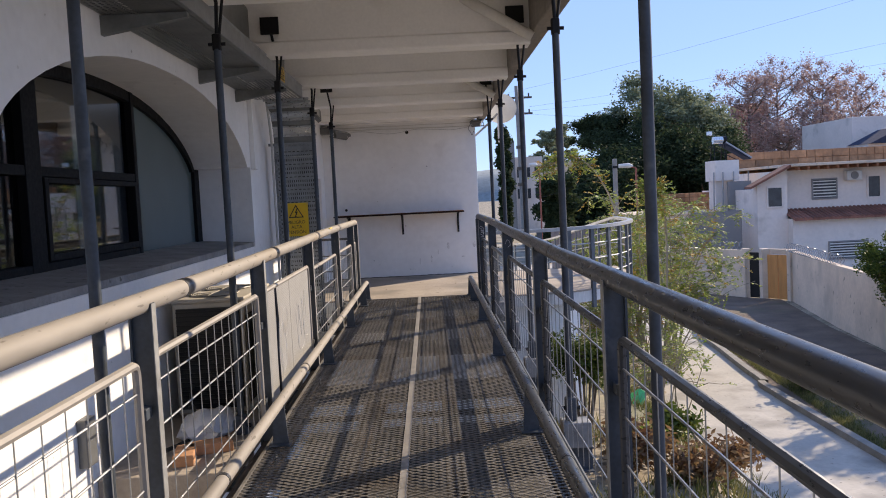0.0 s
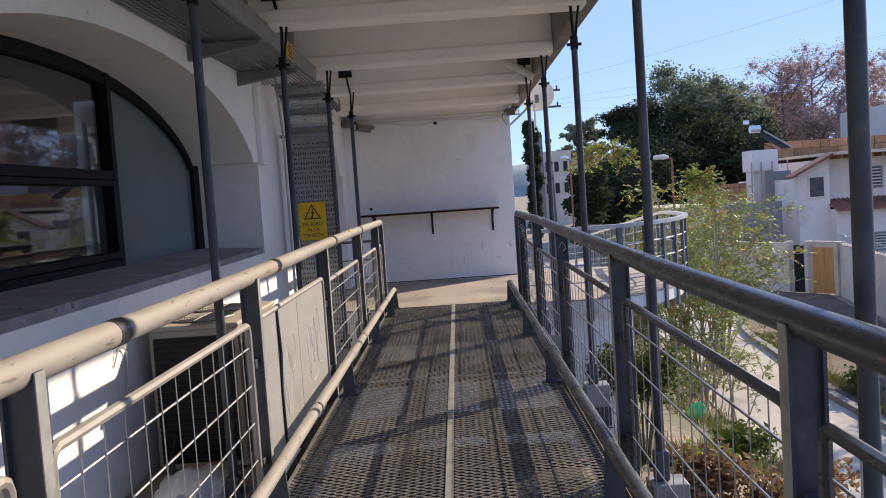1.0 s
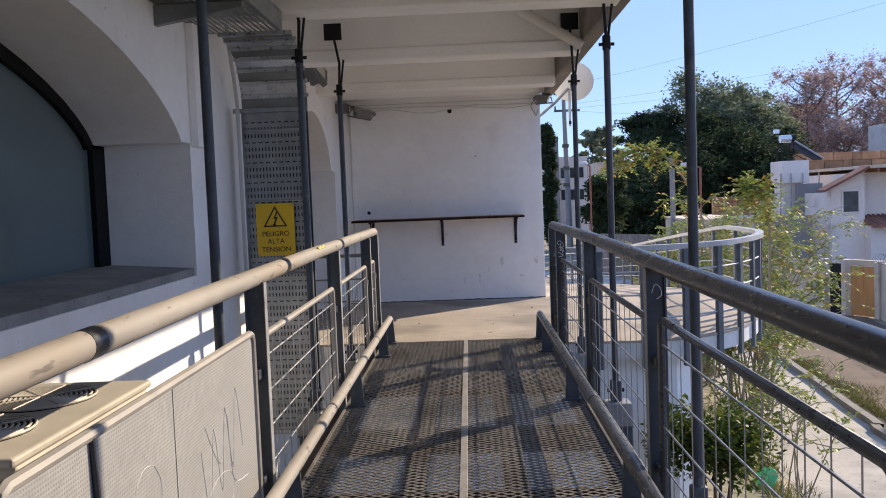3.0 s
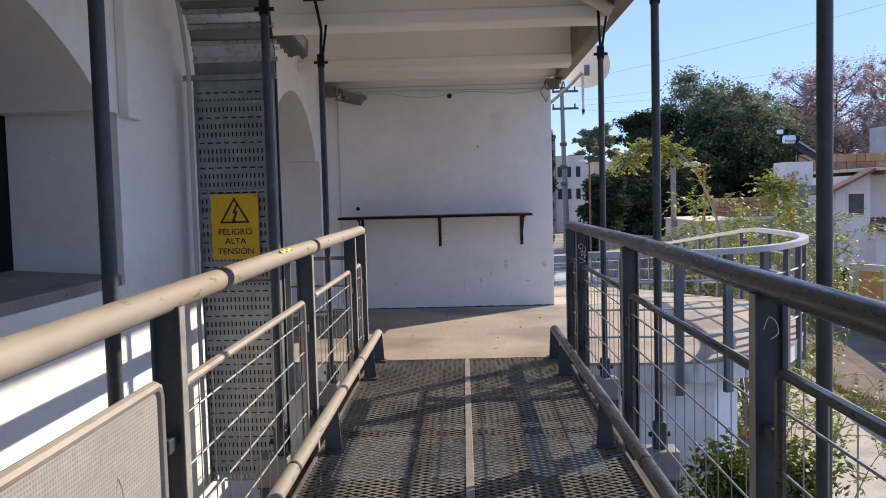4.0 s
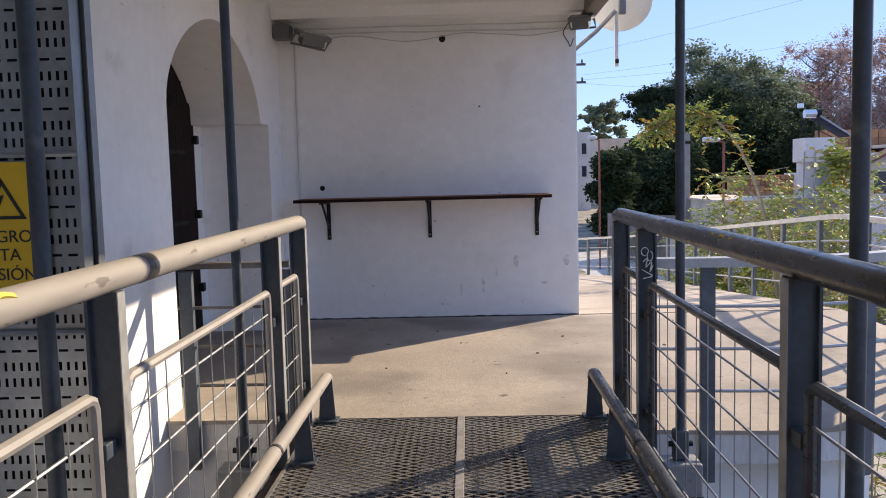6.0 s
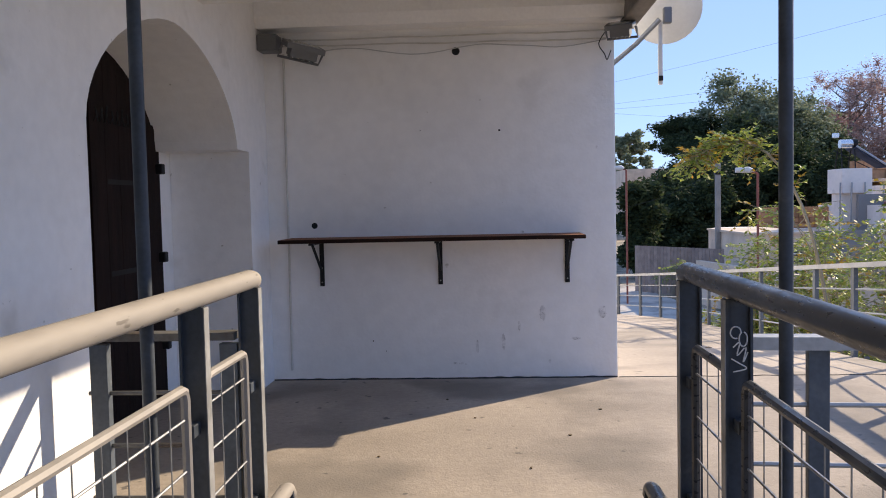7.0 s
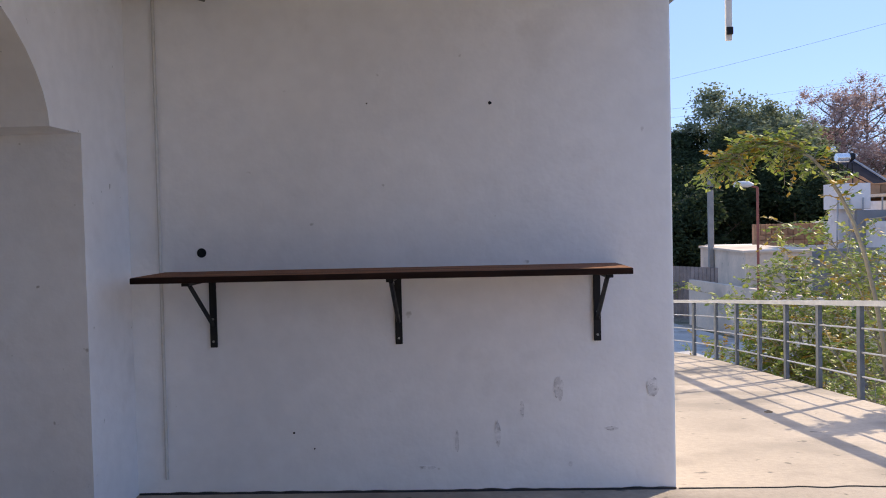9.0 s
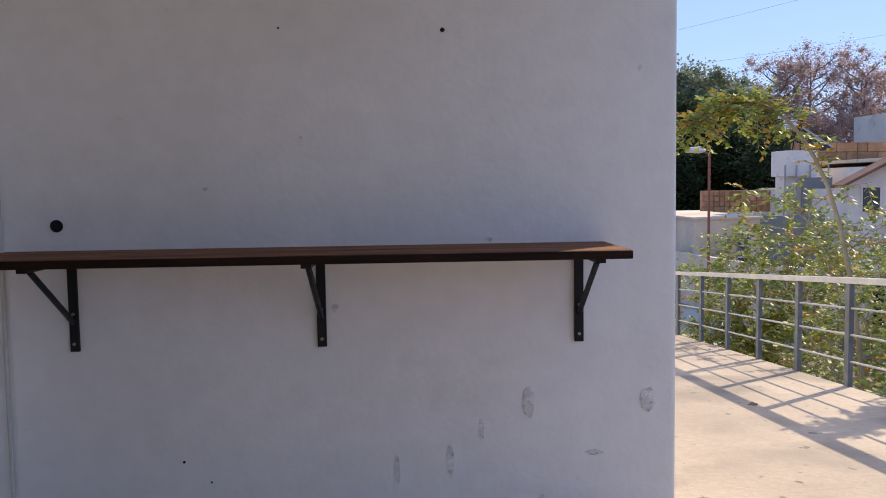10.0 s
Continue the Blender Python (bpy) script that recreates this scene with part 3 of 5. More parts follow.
for x in (-1.0, -0.45, 0.07, 0.62):
    part("long_beam", prism(i_profile(x, -0.2, -0.045), "y", YA, YB - 0.03), RUST, deck)
ROD_Y = [-1.1, 0.95, 2.99, 5.04, 7.04, 9.1, 10.85]
for y in ROD_Y:
    part("cross_beam", prism(i_profile(y, -0.36, -0.205), "x", -1.32, 0.92), STEEL, deck)
    for x in (-1.235, 0.825):
        part("outrigger_block", box(x - 0.085, x + 0.085, y - 0.075, y + 0.075, -0.2, -0.045, 0.008), OUTRIGGER, deck, "pale grey outrigger block")


def kick_rail(x, side):
    k = thing("kick_rail", (x, 4, 0), "low grey pipe rail along the walkway edge on steel stubs", "railing")
    part("pipe", tube([(x, YA, 0.235), (x, YB - 0.06, 0.235), (x, YB - 0.02, 0.225), (x, YB, 0.2)], 0.03, 14), RAILMAT if side < 0 else RAILDARK, k, smooth=True)
    me = mesh_of(prism([(-0.045, 0.0), (0.045, 0.0), (0.03, 0.225), (-0.03, 0.225)], "y", -0.006, 0.006), STEEL, "stub")
    foot = mesh_of(box(-0.06, 0.06, -0.05, 0.05, 0.0, 0.008, 0.002), STEEL, "foot_plate")
    for y in (0.6, 2.6, 4.68, 6.98, 9.0, 10.75, 11.4):
        s = put("stub", me, k, Matrix.Translation((x, y, 0.006)))
        put("foot_plate", foot, s, Matrix.Translation((x, y, 0.004)))
    for y in (1.4, 3.4, 5.7, 8.0, 10.2):
        part("joint", tube([(x, y - 0.012, 0.235), (x, y + 0.012, 0.235)], 0.032, 14), TAPE, k, smooth=True)
    return k


kick_rail(GX0 - 0.02, -1)
kick_rail(GX1 + 0.02, 1)

POSTS_Y = [-1.2, 0.9, 2.95, 4.95, 7.0, 9.05, 10.8]
TOPZ, PANZ0, PANZ1 = 1.06, 0.06, 0.79


def rail_z(y):
    """The handrails dip slightly away from the landing."""
    return TOPZ - 0.03 * min(1.0, max(0.0, (8.5 - y) / 4.5))




def rounded_frame(a, b, z0, z1, x, r=0.032):
    pts = [(x, a, z0), (x, a, z1 - r), (x, a + r * 0.3, z1 - r * 0.3), (x, a + r, z1), (x, b - r, z1), (x, b - r * 0.3, z1 - r * 0.3), (x, b, z1 - r), (x, b, z0)]
    return tube(pts, 0.016, 8)


def walkway_railing(x, side, solid_bays):
    """side: -1 towards the building, 1 towards the street."""
    rail_m = RAILMAT if side < 0 else RAILDARK
    g = thing("railing", (x, 4, 0), "blue-grey steel railing with pale worn pipe handrail and wire panels" if side < 0 else "dark blue-grey steel railing with round handrail and wire panels", "railing")
    h = part("handrail", tube([(rail_x(side, y), y, rail_z(y)) for y in (YA, 4.0, 5.5, 7.0, 8.5, 9.0, YB - 0.02)] + [(rail_x(side, YB), YB + 0.02, TOPZ - 0.006)], 0.038, 18), rail_m, g, "worn round steel pipe", smooth=True)
    for y in (1.4, 3.45, 5.45, 7.53, 9.3) if side < 0 else (4.4, 8.6):
        x = rail_x(side, y)
        part("sleeve", tube([(x, y - 0.035, rail_z(y - 0.035)), (x, y + 0.035, rail_z(y + 0.035))], 0.0392, 18), TAPE, h, "black tape band", smooth=True)
    a, b, c = 0.041, 0.021, 0.005
    post = prism([(-a, -b), (-a + 0.008, -b), (-a + 0.008, -c), (a - 0.008, -c), (a - 0.008, -b), (a, -b), (a, b), (a - 0.008, b), (a - 0.008, c), (-a + 0.008, c), (-a + 0.008, b), (-a, b)], "z", -0.2, TOPZ - 0.03)
    post = mesh_of(post, STEEL, "post")
    # thin added plate, lighter than the post, paints its lit walkway-side edge
    flange = mesh_of(box(-0.0015, 0.0015, -0.022, 0.022, -0.2, TOPZ - 0.032), LITEDGE, "flange")
    for y in POSTS_Y + [YB - 0.03]:
        x = rail_x(side, y)
        upright = put("post", post, g, Matrix.Translation((x, y, 0)))
        put("flange", flange, upright, Matrix.Translation((x - side * 0.0425, y, 0)), "worn pale grey plate, the post's lit edge painted on")
    bays = list(zip(POSTS_Y, POSTS_Y[1:] + [YB - 0.03]))
    wire_v = mesh_of(tube([(0, 0, PANZ0), (0, 0, PANZ1)], 0.0022, 5), WIRE, "wire")
    clip = mesh_of(box(-0.02, 0.02, -0.03, 0.03, -0.02, 0.02, 0.003), STEEL, "clip")
    for i, (a, b) in enumerate(bays):
        x = rail_x(side, (a + b) / 2)
        lift = 0.04 if b < 7.1 else 0.0
        a, b = a + 0.09, b - 0.09
        if b - a < 0.3:
            a, b = a - 0.03, b + 0.03
        f = part("infill_frame", rounded_frame(a, b, PANZ0, PANZ1 + lift, x), FRAMEGREY if side < 0 else RAILDARK, g, smooth=True)
        part("bottom_tube", tube([(x, a, PANZ0), (x, b, PANZ0)], 0.012, 8), STEEL, f)
        for y in (a - 0.04, b + 0.04):
            for z in (0.2, 0.65):
                put("clip", clip, f, Matrix.Translation((x, y, z)))
        if i in solid_bays:
            mid = (a + b) / 2
            for c, d in ((a + 0.015, mid - 0.004), (mid + 0.004, b - 0.015)):
                s = part("perforated_sheet", box(x - 0.004, x + 0.002, c, d, PANZ0 + 0.01, PANZ1 + lift - 0.015), PERFSHEET, f, "grey perforated sheet with pale scrawls")
            t = bmesh.new()
            tube([(x + 0.006, mid - 0.55, PANZ1 + lift), (x + 0.012, mid - 0.54, 0.6), (x + 0.006, mid - 0.56, 0.4), (x + 0.01, mid - 0.55, PANZ0)], 0.008, 6, t)
            part("strap", t, TAPE, f, "dark hanging strap")
            continue
        n = max(2, round((b - a) / 0.14))
        for k in range(1, n):
            put("wire", wire_v, f, Matrix.Translation((x + 0.005, a + (b - a) * k / n, lift)))
        for k in range(1, 5):
            z = PANZ0 + (PANZ1 + lift - PANZ0) * k / 4.6
            part("wire", tube([(x, a, z), (x, b, z)], 0.0042, 6), WIRE, f)
    return g


def perf_mat():
    """Perforated sheet: small round holes darken a grey sheet, at true size."""
    m = PERF.copy()
    m.name = "perforated_sheet"
    n, l = m.node_tree.nodes, m.node_tree.links
    geo = n.new("ShaderNodeNewGeometry")
    v = n.new("ShaderNodeTexVoronoi")
    v.voronoi_dimensions = "2D"
    v.inputs["Scale"].default_value, v.inputs["Randomness"].default_value = 92, 0.0
    apart, flat_yz = n.new("ShaderNodeSeparateXYZ"), n.new("ShaderNodeCombineXYZ")
    l.new(geo.outputs["Position"], apart.inputs[0])
    l.new(apart.outputs[1], flat_yz.inputs[0])
    l.new(apart.outputs[2], flat_yz.inputs[1])
    l.new(flat_yz.outputs[0], v.inputs["Vector"])
    lt = n.new("ShaderNodeMath")
    lt.operation, lt.inputs[1].default_value = "LESS_THAN", 0.3
    l.new(v.outputs["Distance"], lt.inputs[0])
    b = n["Principled BSDF"]
    src = b.inputs["Base Color"].links[0].from_socket
    mx = n.new("ShaderNodeMix")
    mx.data_type = "RGBA"
    l.new(lt.outputs[0], mx.inputs[0])
    l.new(src, mx.inputs[6])
    mx.inputs[7].default_value = (0.25, 0.24, 0.23, 1)
    l.new(mx.outputs[2], b.inputs["Base Color"])
    return m


PERFSHEET = perf_mat()
RLX, RRX = -1.026, 0.637
def rail_x(side, y):
    """Plan line of each handrail; the street one opens slightly towards the landing."""
    return RLX if side < 0 else RRX + 0.026 * min(1.0, max(0.0, (y - 7.0) / 2.0))


walkway_railing(RLX, -1, (3,))
walkway_railing(RRX, 1, ())


# ---- hanger rods ----
def hanger(x, y, side, first):
    h = thing("hanger_rod", (x, y, -0.045), "blue-grey steel hanger rod from roof beam to walkway, with turnbuckle", "hanger rod", "walkway hangers")
    part("tube", tube([(x, y, 0.08), (x, y, 2.28)], 0.022, 12), STEEL, h, smooth=True)
    part("turnbuckle", box(x - 0.026, x + 0.026, y - 0.02, y + 0.02, 2.27, 2.37, 0.01), BLACK, h)
    part("bolt", tube([(x - 0.05, y, 2.31), (x + 0.05, y, 2.31)], 0.011, 8), BLACK, h)
    px = x - 0.03
    part("thin_rod", tube([(x, y, 2.33), (x - 0.01 * side, y, 2.55), (px, y - 0.04, 2.8)], 0.011, 8), BLACK, h, smooth=True)
    part("spare_rod", tube([(x + 0.01, y + 0.01, 2.33), (x + 0.045, y + 0.01, 2.58)], 0.009, 8), BLACK, h, smooth=True)
    part("plate", box(px - 0.075, px + 0.075, y - 0.055, y - 0.035, 2.74, 2.88, 0.003), BLACK, h, "black square anchor plate")
    part("clevis", box(x - 0.035, x + 0.035, y - 0.03, y + 0.03, -0.045, 0.1, 0.012), STEEL, h)
    part("pin", tube([(x - 0.055, y, 0.03), (x + 0.055, y, 0.03)], 0.014, 8), BLACK, h)
    return h


RODLX, RODRX = -1.198, 0.79
for y in ROD_Y:
    hanger(RODLX, y, -1, y)
    hanger(RODRX + 0.0045 * (y - 3), y, 1, y)


# ---- ground, street and distance ----
GZ = -4.0


def ground_z(x, y):
    """A bank falls from the building to the street."""
    t = min(1.0, max(0.0, (x - 2.5) / 2.9))
    k = min(1.0, max(0.0, (26 - y) / 6)) if y > 20 else 1.0
    return GZ + (1 - t * t * (3 - 2 * t)) * 2.2 * k + 0.12 * noise.noise((x * 0.9, y * 0.9, 0)) * (1 if x < 6 else 0.1)


bm = bmesh.new()
gx = [-1500, -200, -40, -12, -6] + [-3 + 0.35 * k for k in range(28)] + [8, 10, 13, 20, 40, 90, 250, 1500]
gy = [-1500, -200, -40, -14] + [-8 + 0.7 * k for k in range(54)] + [34, 45, 60, 90, 150, 300, 700, 1500]
rows = [[bm.verts.new((x, y, ground_z(x, y))) for x in gx] for y in gy]
for a, b in zip(rows, rows[1:]):
    for k in range(len(gx) - 1):
        bm.faces.new((a[k], a[k + 1], b[k + 1], b[k]))
solid("ground", bm, SOIL, "dry brown earth with sparse green growth", "ground", "structure", True)
bm = prism([(5.2, -30), (8.1, -30), (8.2, 16), (8.5, 22), (8.9, 26), (9.3, 29.6), (10.3, 32.6), (11.3, 38), (11.9, 42.6), (9.8, 52), (8.6, 62), (4.5, 62), (6.2, 46), (6.9, 34), (6.5, 27), (5.7, 22), (5.3, 16)], "z", GZ - 0.1, GZ + 0.02)
solid("road", bm, ASPHALT, "pale grey worn street with tree shade", "road", "structure")
bm = bmesh.new()
kerb_line = smooth_line([(8.1, -30, 0), (8.2, 16, 0), (8.5, 22, 0), (8.9, 26, 0), (9.3, 29.6, 0), (10.3, 32.6, 0)], 5)
for a, b in zip(kerb_line, kerb_line[1:]):
    prism([(a.x, a.y), (a.x + 0.18, a.y), (b.x + 0.18, b.y), (b.x, b.y)], "z", GZ - 0.1, GZ + 0.16, bm)
solid("kerb", bm, KERB, "grey concrete kerb along the street", "kerb", "structure")

# added dark sheet just above the bank, so the grating holes look shaded
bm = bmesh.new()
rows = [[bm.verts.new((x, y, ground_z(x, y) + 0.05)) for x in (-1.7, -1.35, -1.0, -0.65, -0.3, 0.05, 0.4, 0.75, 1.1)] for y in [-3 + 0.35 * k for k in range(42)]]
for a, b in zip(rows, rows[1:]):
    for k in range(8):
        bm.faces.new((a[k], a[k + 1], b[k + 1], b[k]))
solid("ground_strip", bm, UNDERSHADE, "near-black sheet on the earth, painting the shade under the walkway", "ground", "structure", True)
edge = [(p.x + 0.18, p.y) for p in kerb_line]
bm = prism(edge + [(11.4, 38), (12.0, 42.4), (14.2, 38.2), (15.4, 36.9), (14.0, 29.45), (12.55, 18.1), (11.6, 10.0), (11.6, -30)], "z", GZ - 0.1, GZ + 0.06)
solid("ground_verge", bm, VERGE, "bare brown soil verge with sparse turf along the street", "verge", "structure")


def fast_leaves(name, clumps, leaf, material, parent, rng, label=""):
    """clumps: (centre, radius, count); one mesh of leaf cards."""
    v, f = [], []
    for c, radius, count, squash in clumps:
        for _ in range(count):
            d = Vector((rng.gauss(0, 1), rng.gauss(0, 1), rng.gauss(0, 1)))
            d.normalize()
            r = radius * min(1.25, abs(rng.gauss(0, 0.75)))
            p = Vector((c[0] + d.x * r, c[1] + d.y * r, c[2] + d.z * r * squash))
            a = Vector((rng.gauss(0, 1), rng.gauss(0, 1), rng.gauss(0, 0.6)))
            a.normalize()
            b = a.cross(Vector((rng.gauss(0, 1), rng.gauss(0, 1), rng.gauss(0, 1))))
            b.normalize()
            s = leaf * rng.uniform(0.6, 1.35)
            i = len(v)
            v.extend([p - a * s, p + b * s * 0.42, p + a * s, p - b * s * 0.42])
            f.append((i, i + 1, i + 2, i + 3))
    me = bpy.data.meshes.new(name)
    me.from_pydata(v, [], f)
    me.materials.append(material)
    return put(name, me, parent, None, label)


def limbs(base, height, spread, rng, thick, count=7, start=0.3, lean=(0, 0), twigs=4):
    """Trunk, limbs and twigs as tapered tubes; returns the mesh and the twig tips."""
    bm = bmesh.new()
    b = Vector(base)
    top = b + Vector((lean[0], lean[1], height))
    trunk = [b.lerp(top, t) + Vector((rng.uniform(-1, 1), rng.uniform(-1, 1), 0)) * spread * 0.04 * t for t in (0, 0.2, 0.4, 0.6, 0.8, 1)]
    tube(trunk, thick, 8, bm, radii=[thick * k for k in (1.15, 0.9, 0.72, 0.52, 0.34, 0.12)])
    tips = [top]
    for i in range(count):
        t = start + (0.95 - start) * i / max(1, count - 1)
        s = b.lerp(top, t)
        a = i * 2.4 + rng.uniform(-0.5, 0.5)
        ln = spread * rng.uniform(0.55, 1.0) * (1.1 - 0.6 * abs(t - 0.55))
        e = s + Vector((math.cos(a) * ln, math.sin(a) * ln, ln * rng.uniform(0.3, 0.9)))
        m = s.lerp(e, 0.5) + Vector((0, 0, -ln * 0.06))
        tube([s, m, e], thick, 6, bm, radii=[thick * 0.45 * (1.1 - t * 0.6), thick * 0.28, thick * 0.06])
        tips.append(e)
        for _ in range(twigs):
            q = s.lerp(e, rng.uniform(0.35, 0.95))
            w = q + Vector((rng.gauss(0, 1), rng.gauss(0, 1), rng.uniform(0.1, 1.5))) * spread * 0.17
            tube([q, w], thick, 4, bm, radii=[thick * 0.14, thick * 0.03])
            tips.append(w)
    return bm, tips


def tree(name, base, height, spread, material, leaf, per, rng, label, thick, bark=None, category="tree", count=9, start=0.3, clump=0.45, squash=0.75, extra=0, lean=(0, 0)):
    t = thing(name, base, label, category)
    bm, tips = limbs(base, height * 0.9, spread, rng, thick, count, start, lean)
    part("trunk", bm, bark or BARK, t)
    cl = []
    for p in tips:
        for _ in range(1 + extra):
            o = Vector((rng.gauss(0, 1), rng.gauss(0, 1), rng.gauss(0, 0.6))) * spread * 0.16
            cl.append((p + o, spread * clump * rng.uniform(0.55, 1.1), per, squash))
    fast_leaves("crown", cl, leaf, material, t, rng)
    return t


rng = random.Random(5)

# ---- walls and houses across the street ----
FENCEWOOD = mat("weathered_fence_board", (0.26, 0.2, 0.17), 0.9, var=0.2, scale=3, bump=0.3, each=0.15)


def wall_run(name, pts, z0, z1, thick, material, label):
    bm = bmesh.new()
    for a, b in zip(pts, pts[1:]):
        d = Vector((b[0] - a[0], b[1] - a[1], 0)).normalized() * thick
        n = Vector((-d.y, d.x, 0))
        prism([(a[0], a[1]), (b[0], b[1]), (b[0] + n.x, b[1] + n.y), (a[0] + n.x, a[1] + n.y)], "z", z0, z1, bm)
    return solid(name, bm, material, label, "wall", "structure")


wall_run("wall_perimeter", [(12.6, 18.0), (14.3, 29.4), (15.75, 36.6)], GZ, -1.78, -0.25, PERIM, "cream rendered perimeter wall with patched stains")
wall_run("wall_perimeter_far", [(14.35, 38.3), (12.2, 42.7), (10.4, 52.0)], GZ, -1.8, -0.25, PERIM, "cream perimeter wall running along the far pavement")


def razor_coil(pts, z, r, turns):
    bm = bmesh.new()
    line = []
    n = turns * 8
    a, b = Vector(pts[0]), Vector(pts[1])
    side = Vector((-(b - a).y, (b - a).x, 0)).normalized()
    for k in range(n + 1):
        p = a.lerp(b, k / n)
        ang = 2 * math.pi * k / 8
        line.append((p.x + side.x * r * math.cos(ang), p.y + side.y * r * math.cos(ang), z + r * math.sin(ang)))
    tube(line, 0.012, 4, bm)
    ob = solid("razor_wire", bm, WIRE, "coil of galvanised razor wire along the wall top", "wire")
    return ob


razor_coil([(14.4, 29.4, 0), (15.6, 36.4, 0)], -1.6, 0.2, 22)
razor_coil([(14.3, 38.4, 0), (12.3, 42.7, 0)], -1.6, 0.2, 16)


def street_gate():
    g = thing("gate", (15.2, 37.4, GZ), "varnished orange wooden double gate in cream pillars", "gate")
    for a, b in (((15.72, 36.7), (15.45, 37.15)), ((15.43, 37.18), (15.16, 37.63))):
        d = Vector((b[0] - a[0], b[1] - a[1], 0))
        n = Vector((-d.y, d.x, 0)).normalized() * 0.06
        leaf = part("leaf", prism([a, b, (b[0] + n.x, b[1] + n.y), (a[0] + n.x, a[1] + n.y)], "z", GZ + 0.05, -1.98), DOORORANGE, g)
        for z in (GZ + 0.15, GZ + 0.85, GZ + 1.5):
            m = n * -0.5
            part("panel", prism([(a[0] + d.x * 0.15 - n.x * .4, a[1] + d.y * 0.15 - n.y * .4), (a[0] + d.x * 0.85 - n.x * .4, a[1] + d.y * 0.85 - n.y * .4), (a[0] + d.x * 0.85, a[1] + d.y * 0.85), (a[0] + d.x * 0.15, a[1] + d.y * 0.15)], "z", z, z + 0.5), DOORORANGE, leaf)
    for x, y in ((15.78, 36.55), (15.05, 37.8)):
        part("pillar", box(x - 0.18, x + 0.18, y - 0.18, y + 0.18, GZ, -1.72, 0.02), PERIM, g, "cream gate pillar")
    part("lintel", prism([(15.9, 36.6), (15.1, 37.85), (15.3, 37.95), (16.1, 36.7)], "z", -1.96, -1.74), PERIM, g)
    part("side_door", prism([(14.9, 37.95), (14.55, 38.4), (14.6, 38.45), (14.95, 38.0)], "z", GZ + 0.03, -1.9), BLACK, g, "narrow black metal side door")
    part("pillar", box(14.3, 14.6, 38.35, 38.6, GZ, -1.72, 0.02), PERIM, g, "cream gate pillar")
    return g


street_gate()


def win(parent, x0, x1, y, z0, z1, slats=0, name="window"):
    w = part(name, box(x0, x1, y - 0.02, y + 0.1, z0, z1), WINDARK, parent)
    f = bmesh.new()
    t = 0.07
    for a in ((x0 - t, x0, z0 - t, z1 + t), (x1, x1 + t, z0 - t, z1 + t), (x0, x1, z0 - t, z0), (x0, x1, z1, z1 + t)):
        box(a[0], a[1], y - 0.06, y + 0.02, a[2], a[3], bm=f)
    part("frame", f, HOUSEWHITE if not slats else GREYBLOCK, w)
    for k in range(slats):
        z = z0 + (z1 - z0) * (k + 0.5) / slats
        part("slat", box(x0, x1, y - 0.05, y - 0.02, z - 0.03, z + 0.03), PIPEWHITE, w)
    return w


def white_house():
    h = thing("house", (20, 43, GZ), "white rendered two-storey house with red tiled lean-to and dark windows", "house")
    part("wall", prism([(16.8, GZ), (18.35, GZ), (18.35, 1.95), (16.8, 1.15)], "y", 43, 43.5), HOUSEWHITE, h)
    part("wall", box(16.9, 18.35, 43.51, 52, GZ, 0.9), HOUSEWHITE, h)
    part("wall", box(18.35, 32, 43.7, 52, GZ, 1.8), HOUSEWHITE, h)
    part("wall", box(18.35, 32, 42.4, 43.69, GZ, -0.66), HOUSEWHITE, h)
    roof = part("roof", box(18.36, 32, 42.2, 52.5, 1.98, 2.12, 0.02), PERIM, h, "flat pale roof slab on brown rafters")
    part("verge", prism([(16.3, 0.95), (18.42, 2.0), (18.42, 2.13), (16.3, 1.06)], "y", 42.5, 43.4), ROOFTILE, h, "dark tiled sloping verge")
    for k in range(26):
        x = 18.6 + 0.5 * k
        part("rafter", box(x, x + 0.1, 42.25, 43.6, 1.8, 1.97), SHELFWOOD, roof)
    lean = part("lean_to", prism([(42.0, -0.75), (43.75, -0.3), (43.75, -0.2), (42.0, -0.65)], "x", 18.3, 32), ROOFTILE, h, "red clay tiled lean-to roof")
    tile = mesh_of(tube([(0, 0, 0), (0, 1.78, 0.46)], 0.09, 6), ROOFTILE, "tile")
    for k in range(60):
        put("tile", tile, lean, Matrix.Translation((18.4 + 0.22 * k, 42.0, -0.68)))
    win(h, 17.35, 18.05, 43, 0.0, 0.95)
    win(h, 20.0, 21.2, 43.7, 0.3, 1.25, 6)
    win(h, 22.9, 23.5, 43.7, 0.25, 1.3)
    win(h, 24.3, 25.4, 43.7, 0.25, 1.3)
    win(h, 20.2, 22.1, 42.4, -2.75, -1.95, 6)
    u = part("air_unit", box(21.6, 22.4, 43.3, 43.69, 1.15, 1.65, 0.03), PIPEWHITE, h, "white wall air unit")
    part("fan_grille", disc((22.0, 43.28, 1.4), (0, 1, 0), 0.2, 0.03), GREYBLOCK, u)
    return h


def further(ob, k, eye=Vector((-0.07, 0.57, 1.35))):
    """Sets a thing k times as far along its sight line, and k times as large."""
    ob.location = eye + (ob.location - eye) * k
    ob.scale = (k, k, k)


further(white_house(), 1.146)


